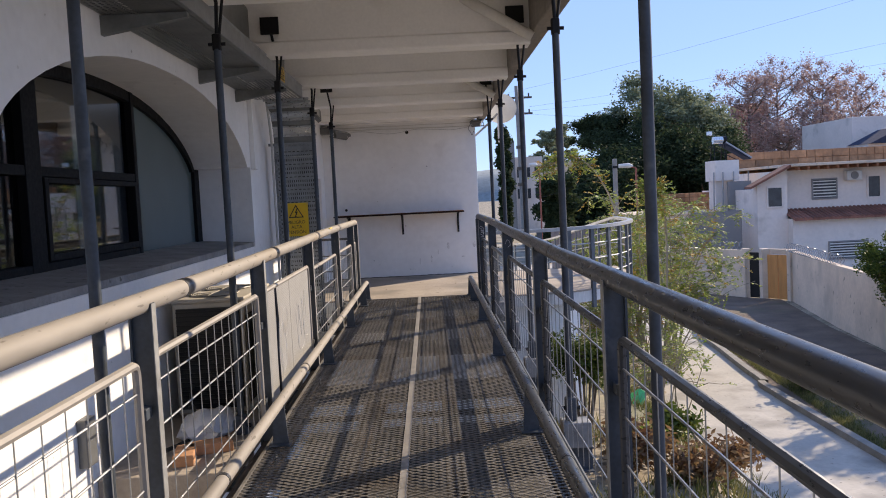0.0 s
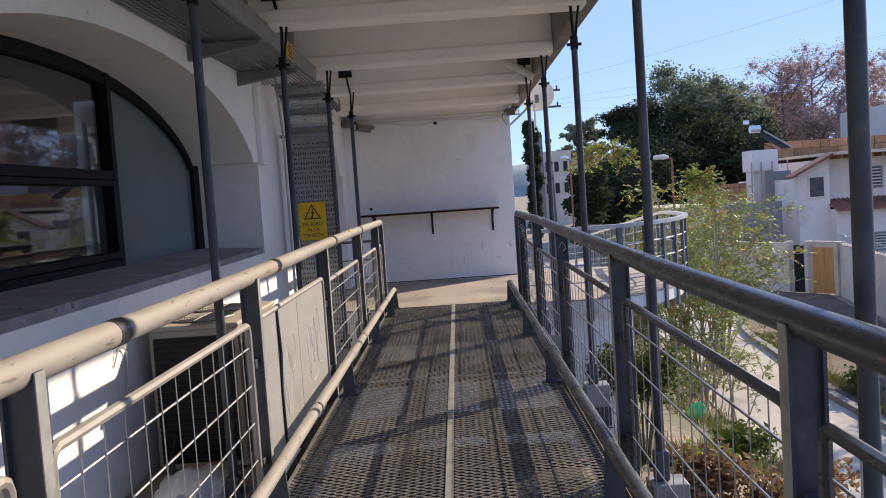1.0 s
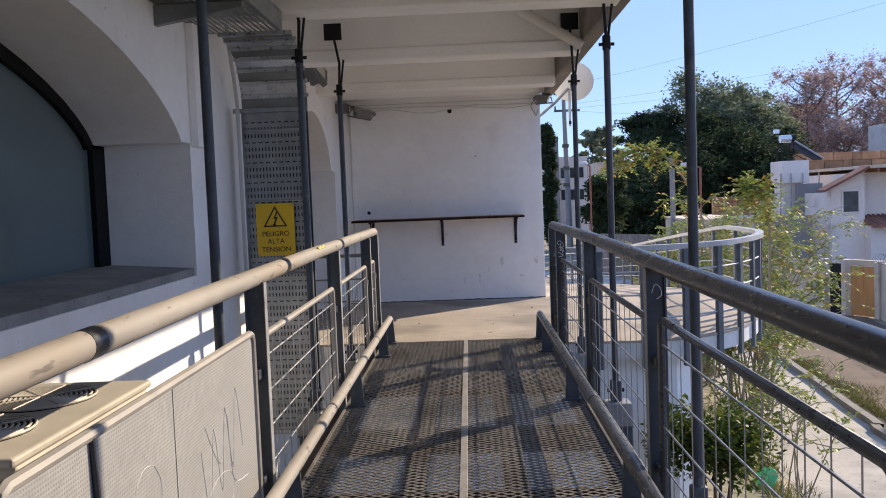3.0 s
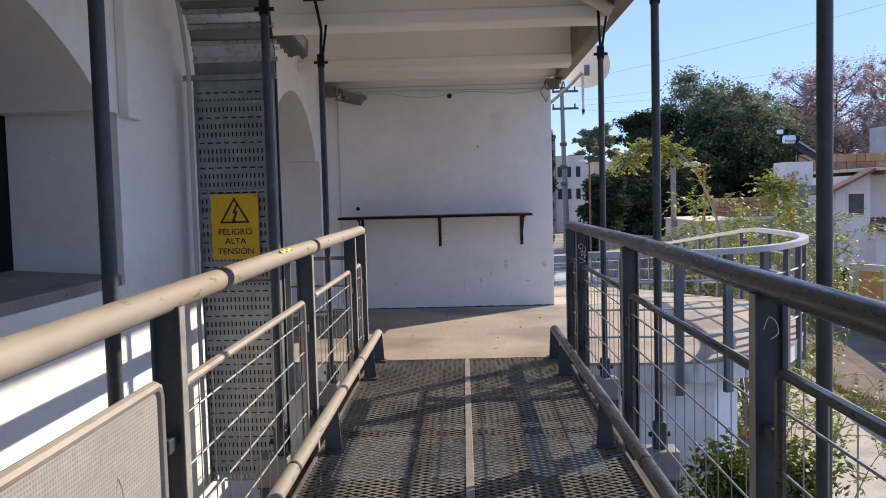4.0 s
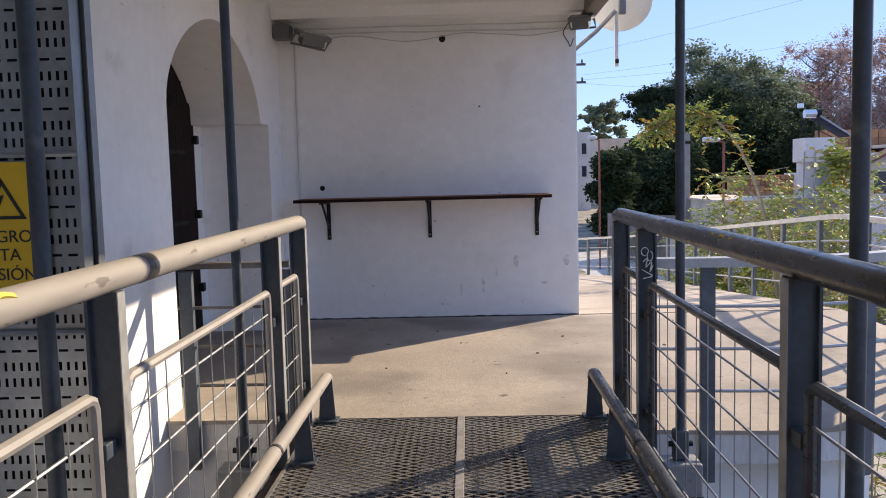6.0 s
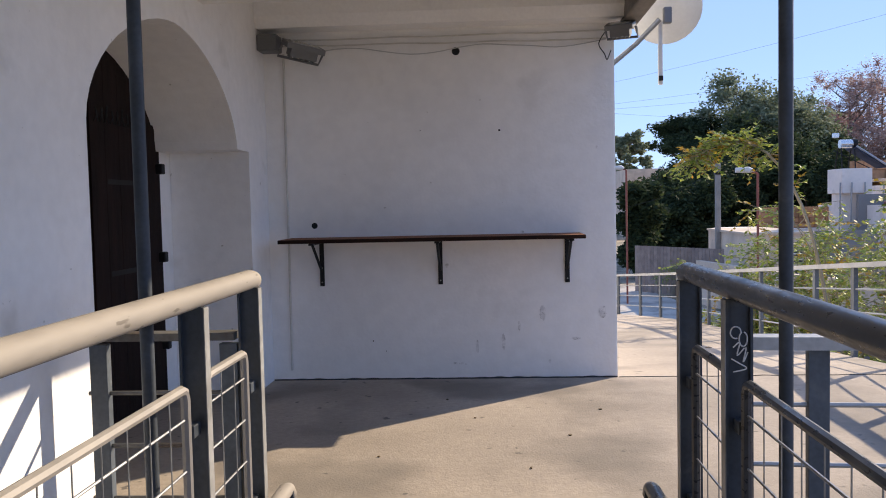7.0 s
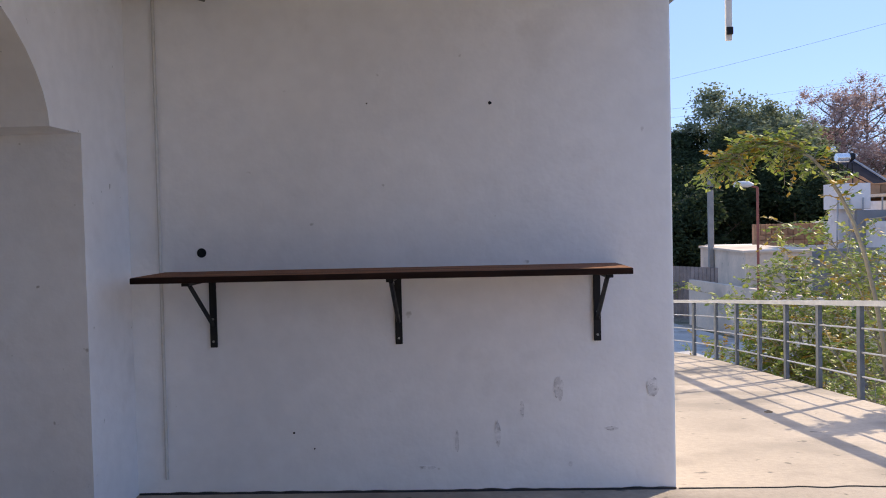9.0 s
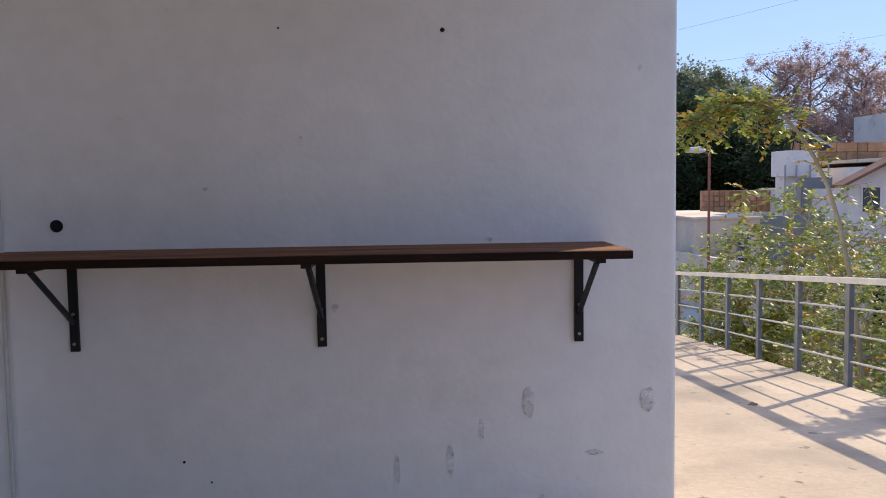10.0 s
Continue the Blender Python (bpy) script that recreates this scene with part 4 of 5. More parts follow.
def water_tower():
    t = thing("water_tower", (18, 51.4, GZ), "white tank tower with scaffold poles", "water tower")
    part("column", box(17.55, 18.7, 51.4, 52.6, GZ, 1.45, 0.02), HOUSEWHITE, t)
    part("tank_block", box(17.45, 18.95, 51.1, 52.9, 1.45, 2.7, 0.03), HOUSEWHITE, t)
    for x in (17.2, 17.75, 18.4, 19.3):
        part("pole", tube([(x, 50.9, GZ), (x + 0.15, 51.0, 2.0)], 0.04, 6), WIRE, t)
    for z in (-2.2, -0.6):
        part("brace", tube([(17.1, 50.85, z), (19.4, 50.85, z)], 0.03, 6), WIRE, t)
    part("brace", tube([(17.2, 50.85, GZ), (19.3, 50.85, 0.5)], 0.03, 6), WIRE, t)
    s = thing("solar_heater", (18, 51.8, 2.7), "solar water heater, bright tank above slanted black tubes", "solar heater")
    part("tank", tube([(17.55, 51.6, 3.95), (18.15, 51.6, 3.95)], 0.22, 18), STAINLESS, s, smooth=True)
    part("end_cap", tube([(18.15, 51.6, 3.95), (18.35, 51.6, 3.95)], 0.25, 18), BLACK, s)
    part("collector", prism([(18.15, 3.7), (18.25, 3.8), (19.75, 2.8), (19.7, 2.7)], "y", 51.2, 52.4), DARKROOF, s)
    part("collector_edge", tube([(18.2, 51.15, 3.8), (19.75, 51.15, 2.78)], 0.05, 6), GUARDTOP, s)
    for x in (17.55, 18.2):
        part("leg", tube([(x, 51.3, 2.7), (x, 51.4, 3.75)], 0.03, 6), BLACK, s)
        part("leg", tube([(x, 52.2, 2.7), (x, 51.8, 3.75)], 0.03, 6), BLACK, s)
    part("strut", tube([(17.15, 51.3, 3.6), (18.9, 51.3, 2.7)], 0.025, 6), BLACK, s)
    part("vent", box(17.2, 17.5, 51.5, 51.7, 4.25, 4.5, 0.03), STAINLESS, s)
    further(t, 1.045)
    further(s, 1.045)


water_tower()
wall_run("wall_grey", [(13.9, 50.2), (18.7, 50.2)], GZ, -0.35, 0.3, GREYBLOCK, "bare grey block wall behind the perimeter wall")
wall_run("wall_grey_side", [(18.96, 53.0), (20.4, 53.0)], GZ, 1.4, 0.3, GREYBLOCK, "bare grey block wall beside the tower")
bm = box(12.05, 15.0, 48.6, 56, GZ, -0.4)
annex = solid("annex", bm, PERIM, "cream flat-roofed annex with one louvred window", "house")
win(annex, 14.0, 14.5, 48.6, -2.5, -1.2, 5)
part("roof_edge", box(11.95, 15.1, 48.5, 56, -0.4, -0.3), PERIM, annex)


def stone_wall(name, x0, x1, y, z0, z1, nx, nz, label):
    w = thing(name, (x0, y, z0), label, "wall", kind="structure")
    part("core", box(x0, x1, y + 0.06, y + 0.5, z0, z1), STONE, w)
    r2 = random.Random(3)
    dx, dz = (x1 - x0) / nx, (z1 - z0) / nz
    me = [mesh_of(box(0.02, dx * k - 0.02, 0, 0.06, 0.02, dz - 0.02, 0.015), STONE, "stone") for k in (1, 2)]
    for j in range(nz):
        i = 0
        while i < nx:
            k = 2 if r2.random() < 0.45 and i < nx - 1 else 1
            put("stone", me[k - 1], w, Matrix.Translation((x0 + i * dx, y - r2.random() * 0.03, z0 + j * dz)))
            i += k


stone_wall("wall_stone", 21.6, 40, 60, -1.0, 3.4, 30, 8, "ochre stone clad boundary wall of a far house")
stone_wall("wall_stone_low", 15.6, 20.4, 58, -0.45, 0.75, 16, 4, "low ochre and red stone clad parapet")
bm = box(13.9, 20.4, 57, 62, -0.65, -0.46)
solid("slab_white", bm, HOUSEWHITE, "thin white roof slab below the stone parapet", "roof slab", "structure")
wall_run("wall_grey_back", [(20.6, 59.0), (22.6, 59.0)], GZ, 1.0, 0.3, GREYBLOCK, "bare grey wall below the stone wall")
bm = box(38, 42.3, 75, 85, GZ, 6.6, 0.03)
villa = solid("villa", bm, HOUSEWHITE, "plain white flat-topped house block behind the stone wall", "house")
part("roof", prism([(37.0, 4.0), (47, 4.0), (44.5, 5.3), (39.8, 5.3)], "y", 70, 74), DARKROOF, villa, "dark slate hipped roof")
part("ridge_wall", box(37.1, 46.9, 70.5, 74, GZ, 3.998), HOUSEWHITE, villa)
bm = box(63.4, 69.3, 170, 175, GZ, 17.0)
solid("brick_block", bm, BRICKRED, "plain red brick block among the bare trees", "building")
bm = box(11.0, 16.4, 120, 130, GZ, 6.4)
fb = solid("apartment_block", bm, HOUSEWHITE, "distant white block with dark windows", "building")
for k in range(4):
    for z in (0.5, 3.5):
        part("window", box(11.5 + 1.25 * k, 12.1 + 1.25 * k, 119.95, 120.1, z, z + 1.4), WINDARK, fb)
bm = box(20, 34, 135, 145, GZ, 6.0)
solid("apartment_block", bm, PERIM, "distant cream block with a flat roof", "building")
bm = box(10.8, 12.2, 117, 119, GZ, 8.6)
solid("chimney_block", bm, GREYBLOCK, "distant grey stair tower beside the white block", "building")
fence = thing("fence", (8.2, 56, GZ), "weathered brown board fence by the far pavement", "fence")
board = mesh_of(box(-0.115, 0.115, -0.012, 0.012, 0, 2.7, 0.004), FENCEWOOD, "board")
for k in range(28):
    q = Vector((8.4, 58, GZ)).lerp(Vector((12.3, 52.5, GZ)), k / 27)
    put("board", board, fence, Matrix.Translation(q) @ Matrix.Rotation(radians(-55), 4, "Z"))
part("rail", tube([(8.4, 58.05, -1.6), (12.3, 52.55, -1.6)], 0.04, 6), FENCEWOOD, fence)


def power_pole():
    p = thing("power_pole", (9.0, 80, GZ), "tall tapering power pole with two cross arms", "pole")
    part("shaft", tube([(9.0, 80, GZ), (8.75, 80, 11.4)], 0.2, 8, radii=[0.3, 0.16]), POLECON, p, smooth=True)
    for z in (8.7, 10.2):
        part("cross_arm", box(7.9, 10.2, 79.9, 80.1, z, z + 0.18), BARK, p)
        for x in (8.0, 9.9):
            part("insulator", tube([(x, 80, z + 0.18), (x, 80, z + 0.5)], 0.08, 6), BARK, p)
    for z in (2.0, 3.5, 5.5):
        part("bracket", box(8.55, 9.1, 79.7, 80.3, z, z + 0.3), BARK, p)


power_pole()


def lamp_post(x, y, top, label, arm=-1.0):
    l = thing("street_lamp", (x, y, GZ), label, "street lamp")
    part("pole", tube([(x, y, GZ), (x, y, top)], 0.05, 8), REDPOLE, l)
    part("arm", tube([(x, y, top), (x + arm * 0.5, y, top + 0.12)], 0.04, 6), REDPOLE, l)
    part("head", tube([(x + arm * 0.15, y, top + 0.1), (x + arm * 0.35, y, top + 0.13), (x + arm * 0.85, y, top + 0.13)], 0.1, 10, radii=[0.05, 0.13, 0.1]), PIPEWHITE, l, "white lamp head", smooth=True)


lamp_post(10.35, 41.8, 2.3, "red street lamp post with white head")
lamp_post(6.9, 52.0, 2.9, "thin red street lamp post with white head", -0.7)
p = thing("concrete_pole", (12.2, 53.5, GZ), "pale square concrete utility pole", "pole")
part("shaft", box(11.78, 12.04, 53.37, 53.63, GZ, 3.2, 0.03), POLECON, p)
part("band", box(11.75, 12.07, 53.34, 53.66, 2.6, 2.75), BLACK, p)
for k, (a, b, sag) in enumerate((((8.0, 80, 10.8), (46, 40, 16.5), 0.8), ((9.9, 80, 9.4), (60, 62, 16), 1.0), ((9.9, 80, 9.0), (60, 62, 13.4), 1.0), ((12.2, 53.5, 3.1), (6.9, 52, 1.0), 0.3), ((9, 80, 8.8), (45, 75, 7.6), 0.8))):
    a, b = Vector(a), Vector(b)
    pts = [a.lerp(b, t / 12) - Vector((0, 0, 4 * sag * (t / 12) * (1 - t / 12))) for t in range(13)]
    solid("overhead_wire", tube(pts, 0.007, 4), CABLEBLACK, "thin dark overhead wire between poles", "wire")

# far hills, the haze of distance mixed into their grey colour
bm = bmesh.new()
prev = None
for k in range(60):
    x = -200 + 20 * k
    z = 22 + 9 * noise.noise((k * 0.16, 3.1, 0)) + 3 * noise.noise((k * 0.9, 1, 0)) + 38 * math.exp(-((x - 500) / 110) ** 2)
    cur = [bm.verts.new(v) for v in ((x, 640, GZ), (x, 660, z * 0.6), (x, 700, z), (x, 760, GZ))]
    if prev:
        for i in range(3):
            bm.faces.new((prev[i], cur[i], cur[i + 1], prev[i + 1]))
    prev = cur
solid("backdrop_hills", bm, HILL, "low wooded hills on the horizon, haze painted into their colour", "hills", "structure", True)

# ---- trees ----
rng = random.Random(11)
tree("tree", (27.2, 95, GZ), 15.0, 5.8, LEAFBIG, 0.2, 420, rng, "large grey-green spreading tree above the rooftops", 0.5, count=26, start=0.28, clump=0.3)
tree("tree", (31.0, 97, GZ), 13.5, 4.2, LEAFBIG, 0.2, 300, rng, "pale grey-green wispy tree behind the tower", 0.35, count=18, start=0.3, clump=0.32)
tree("tree", (19.6, 94, GZ), 13.8, 2.9, LEAFPINE, 0.17, 420, rng, "dark green umbrella-headed pine above the street", 0.35, count=14, start=0.74, clump=0.34, squash=0.55)
for x, y, h, s in ((24.0, 84, 10.5, 4.0), (27.0, 82, 8.5, 3.8), (19.0, 80, 7.4, 3.2), (15.8, 76, 6.0, 2.6), (30.0, 86, 8.0, 3.0), (20.8, 88, 10.0, 3.8), (17.4, 84, 8.0, 3.0), (29.5, 90, 10.5, 3.6), (13.2, 74, 4.6, 2.2)):
    tree("tree", (x, y, GZ), h, s, LEAFPINE, 0.18, 420, rng, "dense dark green tree in the shaded grove", 0.3, count=15, start=0.1, clump=0.42)
for x, y, h, s in ((43.0, 112, 20.5, 4.2), (48.5, 116, 22.3, 4.4), (54.0, 114, 21.3, 4.2), (60.5, 118, 20.0, 4.2), (51, 108, 15, 4), (45, 106, 13, 3.6)):
    tree("tree", (x, y, GZ), h, s, LEAFRED, 0.13, 115, rng, "tall half-bare tree with red-brown leaves", 0.3, bark=BARK, count=34, start=0.25, clump=0.26, squash=1.1)
tree("tree", (10.0, 66, GZ), 6.6, 1.1, LEAFPINE, 0.2, 500, rng, "dense rounded green tree beside the street", 0.2, count=9, start=0.1, clump=0.75, extra=1)
tree("tree", (8.4, 92, GZ), 13.6, 0.55, LEAFPINE, 0.25, 300, rng, "slim dark cypress beside the white block", 0.2, count=18, start=0.05, clump=0.9, squash=1.4)
tree("tree", (23.0, 150, GZ), 17.0, 3.4, LEAFBIG, 0.4, 120, rng, "distant layered conifer on the skyline", 0.3, count=22, start=0.25, clump=0.2, squash=0.8)
tree("tree", (90.0, 150, GZ), 24.0, 1.6, LEAFPINE, 0.5, 120, rng, "distant slim cypress on the skyline", 0.3, count=14, start=0.1, clump=0.7, squash=1.2)
tree("tree", (96.0, 152, GZ), 21.0, 1.6, LEAFPINE, 0.5, 120, rng, "distant slim cypress on the skyline", 0.3, count=14, start=0.1, clump=0.7, squash=1.2)
tree("tree", (13.85, 24.4, GZ), 3.4, 0.9, LEAFBUSH, 0.05, 520, rng, "dark green leafy tree by the perimeter wall", 0.08, count=12, start=0.4, clump=0.4)
tree("tree", (15.6, 22.9, GZ), 6.3, 1.9, LEAFBUSH, 0.1, 150, rng, "open-crowned verge tree shading the street", 0.12, count=14, start=0.35, clump=0.25)


# ---- planting beside the balcony ----
def shoots(name, base, count, reach, rise, material, leaf, label, rng, autumn=0.0, lean=(0, 0), category="shrub", per=26, arches=()):
    """Arching stems with leaves set along them."""
    t = thing(name, base, label, category)
    stems = bmesh.new()
    v, f, v2, f2 = [], [], [], []

    def spray(s0, way, length, vv, ff):
        """A drooping twig with leaves set in pairs along it."""
        tip = s0 + way * length + Vector((0, 0, -0.25 * length))
        tube([s0, s0.lerp(tip, 0.5) + Vector((0, 0, 0.06 * length)), tip], 0.004, 3, stems, radii=[0.0055, 0.004, 0.002])
        flat = way.cross(Vector((0, 0, 1)))
        flat = flat.normalized() if flat.length > 0.01 else Vector((1, 0, 0))
        pairs = max(3, int(length / (leaf * 0.62)))
        for a in range(pairs + 1):
            q = s0.lerp(tip, 0.15 + 0.85 * a / pairs) + Vector((0, 0, 0.05 * length * (1 - a / pairs)))
            for e in (-1, 1):
                d = (flat * e + way * rng.uniform(0.2, 0.9) + Vector((0, 0, rng.gauss(-0.25, 0.35)))).normalized()
                w = d.cross(Vector((rng.gauss(0, 0.4), rng.gauss(0, 0.4), 1))).normalized()
                z = leaf * rng.uniform(0.6, 1.25)
                m = len(vv)
                vv.extend([q, q + d * z * 0.55 + w * z * 0.32, q + d * z, q + d * z * 0.55 - w * z * 0.32])
                ff.append((m, m + 1, m + 2, m + 3))

    def clothe(pts, first, sprays, length, share):
        n = len(pts) - 1
        for _ in range(sprays):
            q = n * (first + (0.999 - first) * rng.random())
            s0 = pts[int(q)].lerp(pts[int(q) + 1], q % 1)
            along = (pts[int(q) + 1] - pts[int(q)]).normalized()
            way = (along * 0.5 + Vector((rng.gauss(0, 1), rng.gauss(0, 1), rng.gauss(0.05, 0.85))).normalized()).normalized()
            spray(s0, way, length * rng.uniform(0.55, 1.2), *((v2, f2) if rng.random() < share else (v, f)))

    for arch_line in arches:
        pts = smooth_line(arch_line, 3)
        n = len(pts) - 1
        tube(pts, 0.03, 6, stems, radii=[0.034 * (1 - 0.8 * k / n) for k in range(n + 1)])
        clothe(pts, 0.42, 130, 0.36, 0.22)
    for i in range(count):
        a = rng.uniform(0, 6.283)
        r = reach * rng.uniform(0.3, 1.0)
        h = rise * rng.uniform(0.45, 1.05)
        p0 = Vector(base) + Vector((rng.uniform(-0.25, 0.25), rng.uniform(-0.25, 0.25), 0))
        out = Vector((math.cos(a), math.sin(a), 0))
        end = p0 + out * r + Vector((lean[0] * h, lean[1] * h, h * 0.9))
        mid = p0 + out * r * 0.25 + Vector((rng.gauss(0, 0.15), rng.gauss(0, 0.15), h * 0.75))
        pts = [p0 * (1 - q) ** 2 + 2 * mid * q * (1 - q) + end * q * q for q in (k / 9 for k in range(10))]
        tube(pts, 0.02, 5, stems, radii=[0.02 * (1 - 0.09 * k) * rise / 4 for k in range(10)])
        clothe(pts, 0.45, per // 2, leaf * 5.5, autumn)
        for _ in range(4):
            q = rng.uniform(3.5, 8.5)
            s0 = pts[int(q)].lerp(pts[int(q) + 1], q % 1)
            b = rng.uniform(0, 6.283)
            ln = rise * rng.uniform(0.12, 0.26)
            e = s0 + Vector((math.cos(b) * ln, math.sin(b) * ln, ln * rng.uniform(-0.1, 0.6)))
            side = [s0, s0.lerp(e, 0.5) + Vector((0, 0, ln * 0.12)), e]
            tube(side, 0.008, 4, stems, radii=[0.009, 0.006, 0.003])
            clothe(side, 0.2, per // 3, leaf * 5.0, autumn)
    part("stem", stems, BARKPALE, t)
    for vs, fs, m in ((v, f, material), (v2, f2, LEAFAUTUMN)):
        if fs:
            me = bpy.data.meshes.new("foliage")
            me.from_pydata(vs, [], fs)
            me.materials.append(m)
            put("foliage", me, t)
    return t


rng = random.Random(23)
shoots("tree", (5.3, 20.6, -3.7), 14, 2.0, 4.4, LEAFNEAR, 0.08, "leafy young tree with arching yellow-green shoots", rng, 0.2, (-0.05, -0.03), "tree", 13,
       [[(5.3, 21.2, -3.6), (5.0, 21.0, -1.0), (4.6, 20.8, 0.8), (4.1, 20.7, 1.8), (3.6, 20.7, 2.15), (3.2, 20.7, 2.1), (2.85, 20.7, 1.9)], [(5.3, 19.6, -3.6), (5.4, 19.3, -1.0), (5.3, 18.9, 0.8), (5.0, 18.5, 1.3), (4.7, 18.3, 1.35)]])
shoots("tree", (6.4, 22.8, -3.8), 22, 2.6, 5.3, LEAFNEAR, 0.085, "tall leafy yellow-green tree standing on the bank", rng, 0.14, (0, 0), "tree", 22)
shoots("tree", (6.4, 27.0, -3.9), 24, 2.4, 4.9, LEAFNEAR, 0.1, "yellow-green leafy tree beyond the balcony", rng, 0.1, (0, 0), "tree", 22)
for x, y, z, n, r, h in ((4.3, 15.4, -3.1, 8, 1.1, 2.4), (5.2, 19.4, -3.7, 10, 1.2, 2.6), (4.7, 23.4, -3.7, 16, 1.2, 2.8), (4.8, 26.4, -3.8, 14, 1.3, 2.6), (4.6, 30.0, -3.9, 14, 1.4, 2.2), (9.9, 55.5, -3.9, 14, 1.6, 2.2)):
    shoots("shrub", (x, y, z), n, r, h, LEAFNEAR, 0.065, "loose yellow-green shrub on the bank", rng, 0.08, (0, 0), "shrub", 6 if y < 18.5 else 10)

# ---- bushes and clutter on the bank ----
def bush(x, y, z, r, label, material, rng, n=1500, leaf=0.05, foot=None):
    foot = z if foot is None else foot
    b = thing("bush", (x, y, foot), label, "bush")
    bm = bmesh.new()
    for k in range(7):
        a = k * 0.9
        tube([(x + 0.02 * math.cos(a), y + 0.02 * math.sin(a), foot), (x + 0.5 * r * math.cos(a), y + 0.5 * r * math.sin(a), z + r * 1.2)], 0.015, 5, bm)
    part("stem", bm, BARK, b)
    cl = [((x + rng.gauss(0, 0.4) * r, y + rng.gauss(0, 0.4) * r, z + r * rng.uniform(0.7, 1.35)), r * 0.6, n // 6, 0.85) for _ in range(6)]
    fast_leaves("crown", cl, leaf, material, b, rng)
    return b


rng = random.Random(41)
bush(1.85, 10.5, -1.2, 0.46, "clipped dark green bush against the white wall", LEAFBUSH, rng, 7000, 0.032, foot=-1.95)
bush(2.1, 9.1, -1.9, 0.42, "dry reddish-brown bush on the bank", LEAFDRY, rng, 1600, 0.045)
bush(2.3, 9.6, -1.95, 0.3, "low yellow-green bush on the dry bank", LEAFNEAR, rng)
bush(3.0, 10.8, -2.1, 0.34, "low green bush on the dry bank", LEAFBUSH, rng)
bush(2.75, 8.7, -2.0, 0.42, "dry reddish-brown bush on the bank", LEAFDRY, rng, 1500, 0.045)
bush(3.4, 9.9, -2.3, 0.36, "dry reddish-brown bush on the bank", LEAFDRY, rng, 1200, 0.045)
bush(3.4, 12.3, -2.5, 0.3, "low yellow-green bush on the dry bank", LEAFNEAR, rng, 700)
bush(1.6, 6.6, -1.9, 0.35, "low green bush on the dry bank", LEAFBUSH, rng)
bush(9.1, 20.6, GZ + 0.06, 0.4, "bright green tuft on the verge", LEAFHEDGE, rng, 900, 0.07)
v, f = [], []
for k in range(26000):
    x, y = rng.uniform(1.2, 5.7), rng.uniform(3, 24)
    if noise.noise((x * 0.9, y * 0.9, 5)) < 0.0:
        continue
    z = ground_z(x, y)
    a = rng.uniform(0, 6.28)
    h, w = rng.uniform(0.06, 0.25), 0.012
    i = len(v)
    v.extend([(x - w * math.cos(a), y - w * math.sin(a), z - 0.02), (x + w * math.cos(a), y + w * math.sin(a), z - 0.02), (x + rng.gauss(0, 0.07), y + rng.gauss(0, 0.07), z + h)])
    f.append((i, i + 1, i + 2))
for k in range(15000):
    y = rng.uniform(8, 29)
    x = 8.45 + max(0, y - 16) * 0.075 + abs(rng.gauss(0, 0.35)) * (0.4 + max(0, noise.noise((y * 0.5, 2, 0)) + 0.4))
    a = rng.uniform(0, 6.28)
    h, w = rng.uniform(0.03, 0.11), 0.012
    i = len(v)
    v.extend([(x - w * math.cos(a), y - w * math.sin(a), GZ + 0.04), (x + w * math.cos(a), y + w * math.sin(a), GZ + 0.04), (x + rng.gauss(0, 0.05), y + rng.gauss(0, 0.05), GZ + 0.06 + h)])
    f.append((i, i + 1, i + 2))
me = bpy.data.meshes.new("grass")
me.from_pydata(v, [], f)
me.materials.append(GRASSMAT)
tagged(put("grass", me), "tufts of green and dry grass on bank and verge", "grass", kind="stuff")
solid("plastic_bag", tube([(2.95, 12.7, -2.0), (3.05, 12.8, -1.92), (3.15, 12.85, -1.85), (3.2, 12.9, -1.84)], 0.1, 8, radii=[0.05, 0.12, 0.09, 0.02]), GREENPLASTIC, "crumpled green plastic bag on the bank", "bag", smooth=True)


# ---- cable tray ----
def slot_sheet(w, h, px, pz, sx, sz, dash=0):
    """A sheet in x and z with rows of upright slots left open; every dash-th row holds lying slots."""
    v, f = [], []
    nx, nz = int(w / px), int(h / pz)
    def quad(x0, x1, z0, z1):
        i = len(v)
        v.extend([(x0, 0, z0), (x1, 0, z0), (x1, 0, z1), (x0, 0, z1)])
        f.append((i, i + 1, i + 2, i + 3))
    for j in range(nz):
        z = j * pz
        a, b = sx, sz
        step, n = px, nx
        if dash and j % dash == dash - 1:
            a, b, step, n = px * 1.2, pz * 0.16, px * 2, nx // 2
        za, zb = z + (pz - b) / 2, z + (pz + b) / 2
        quad(0, w, z, za)
        quad(0, w, zb, z + pz)
        x = 0
        for i in range(n):
            c = step * (i + 0.5)
            quad(x, c - a / 2, za, zb)
            x = c + a / 2
        quad(x, w, za, zb)
    quad(0, w, nz * pz, h)
    me = bpy.data.meshes.new("slotted_sheet")
    me.from_pydata(v, [], f)
    return me


# paler galvanised tone that paints the bright reflections on the tray bend
GALVGLINT = mat("galvanised_fold_glint", (0.5, 0.52, 0.53), 0.32, 0.8, var=0.12, scale=9, bump=0.03)


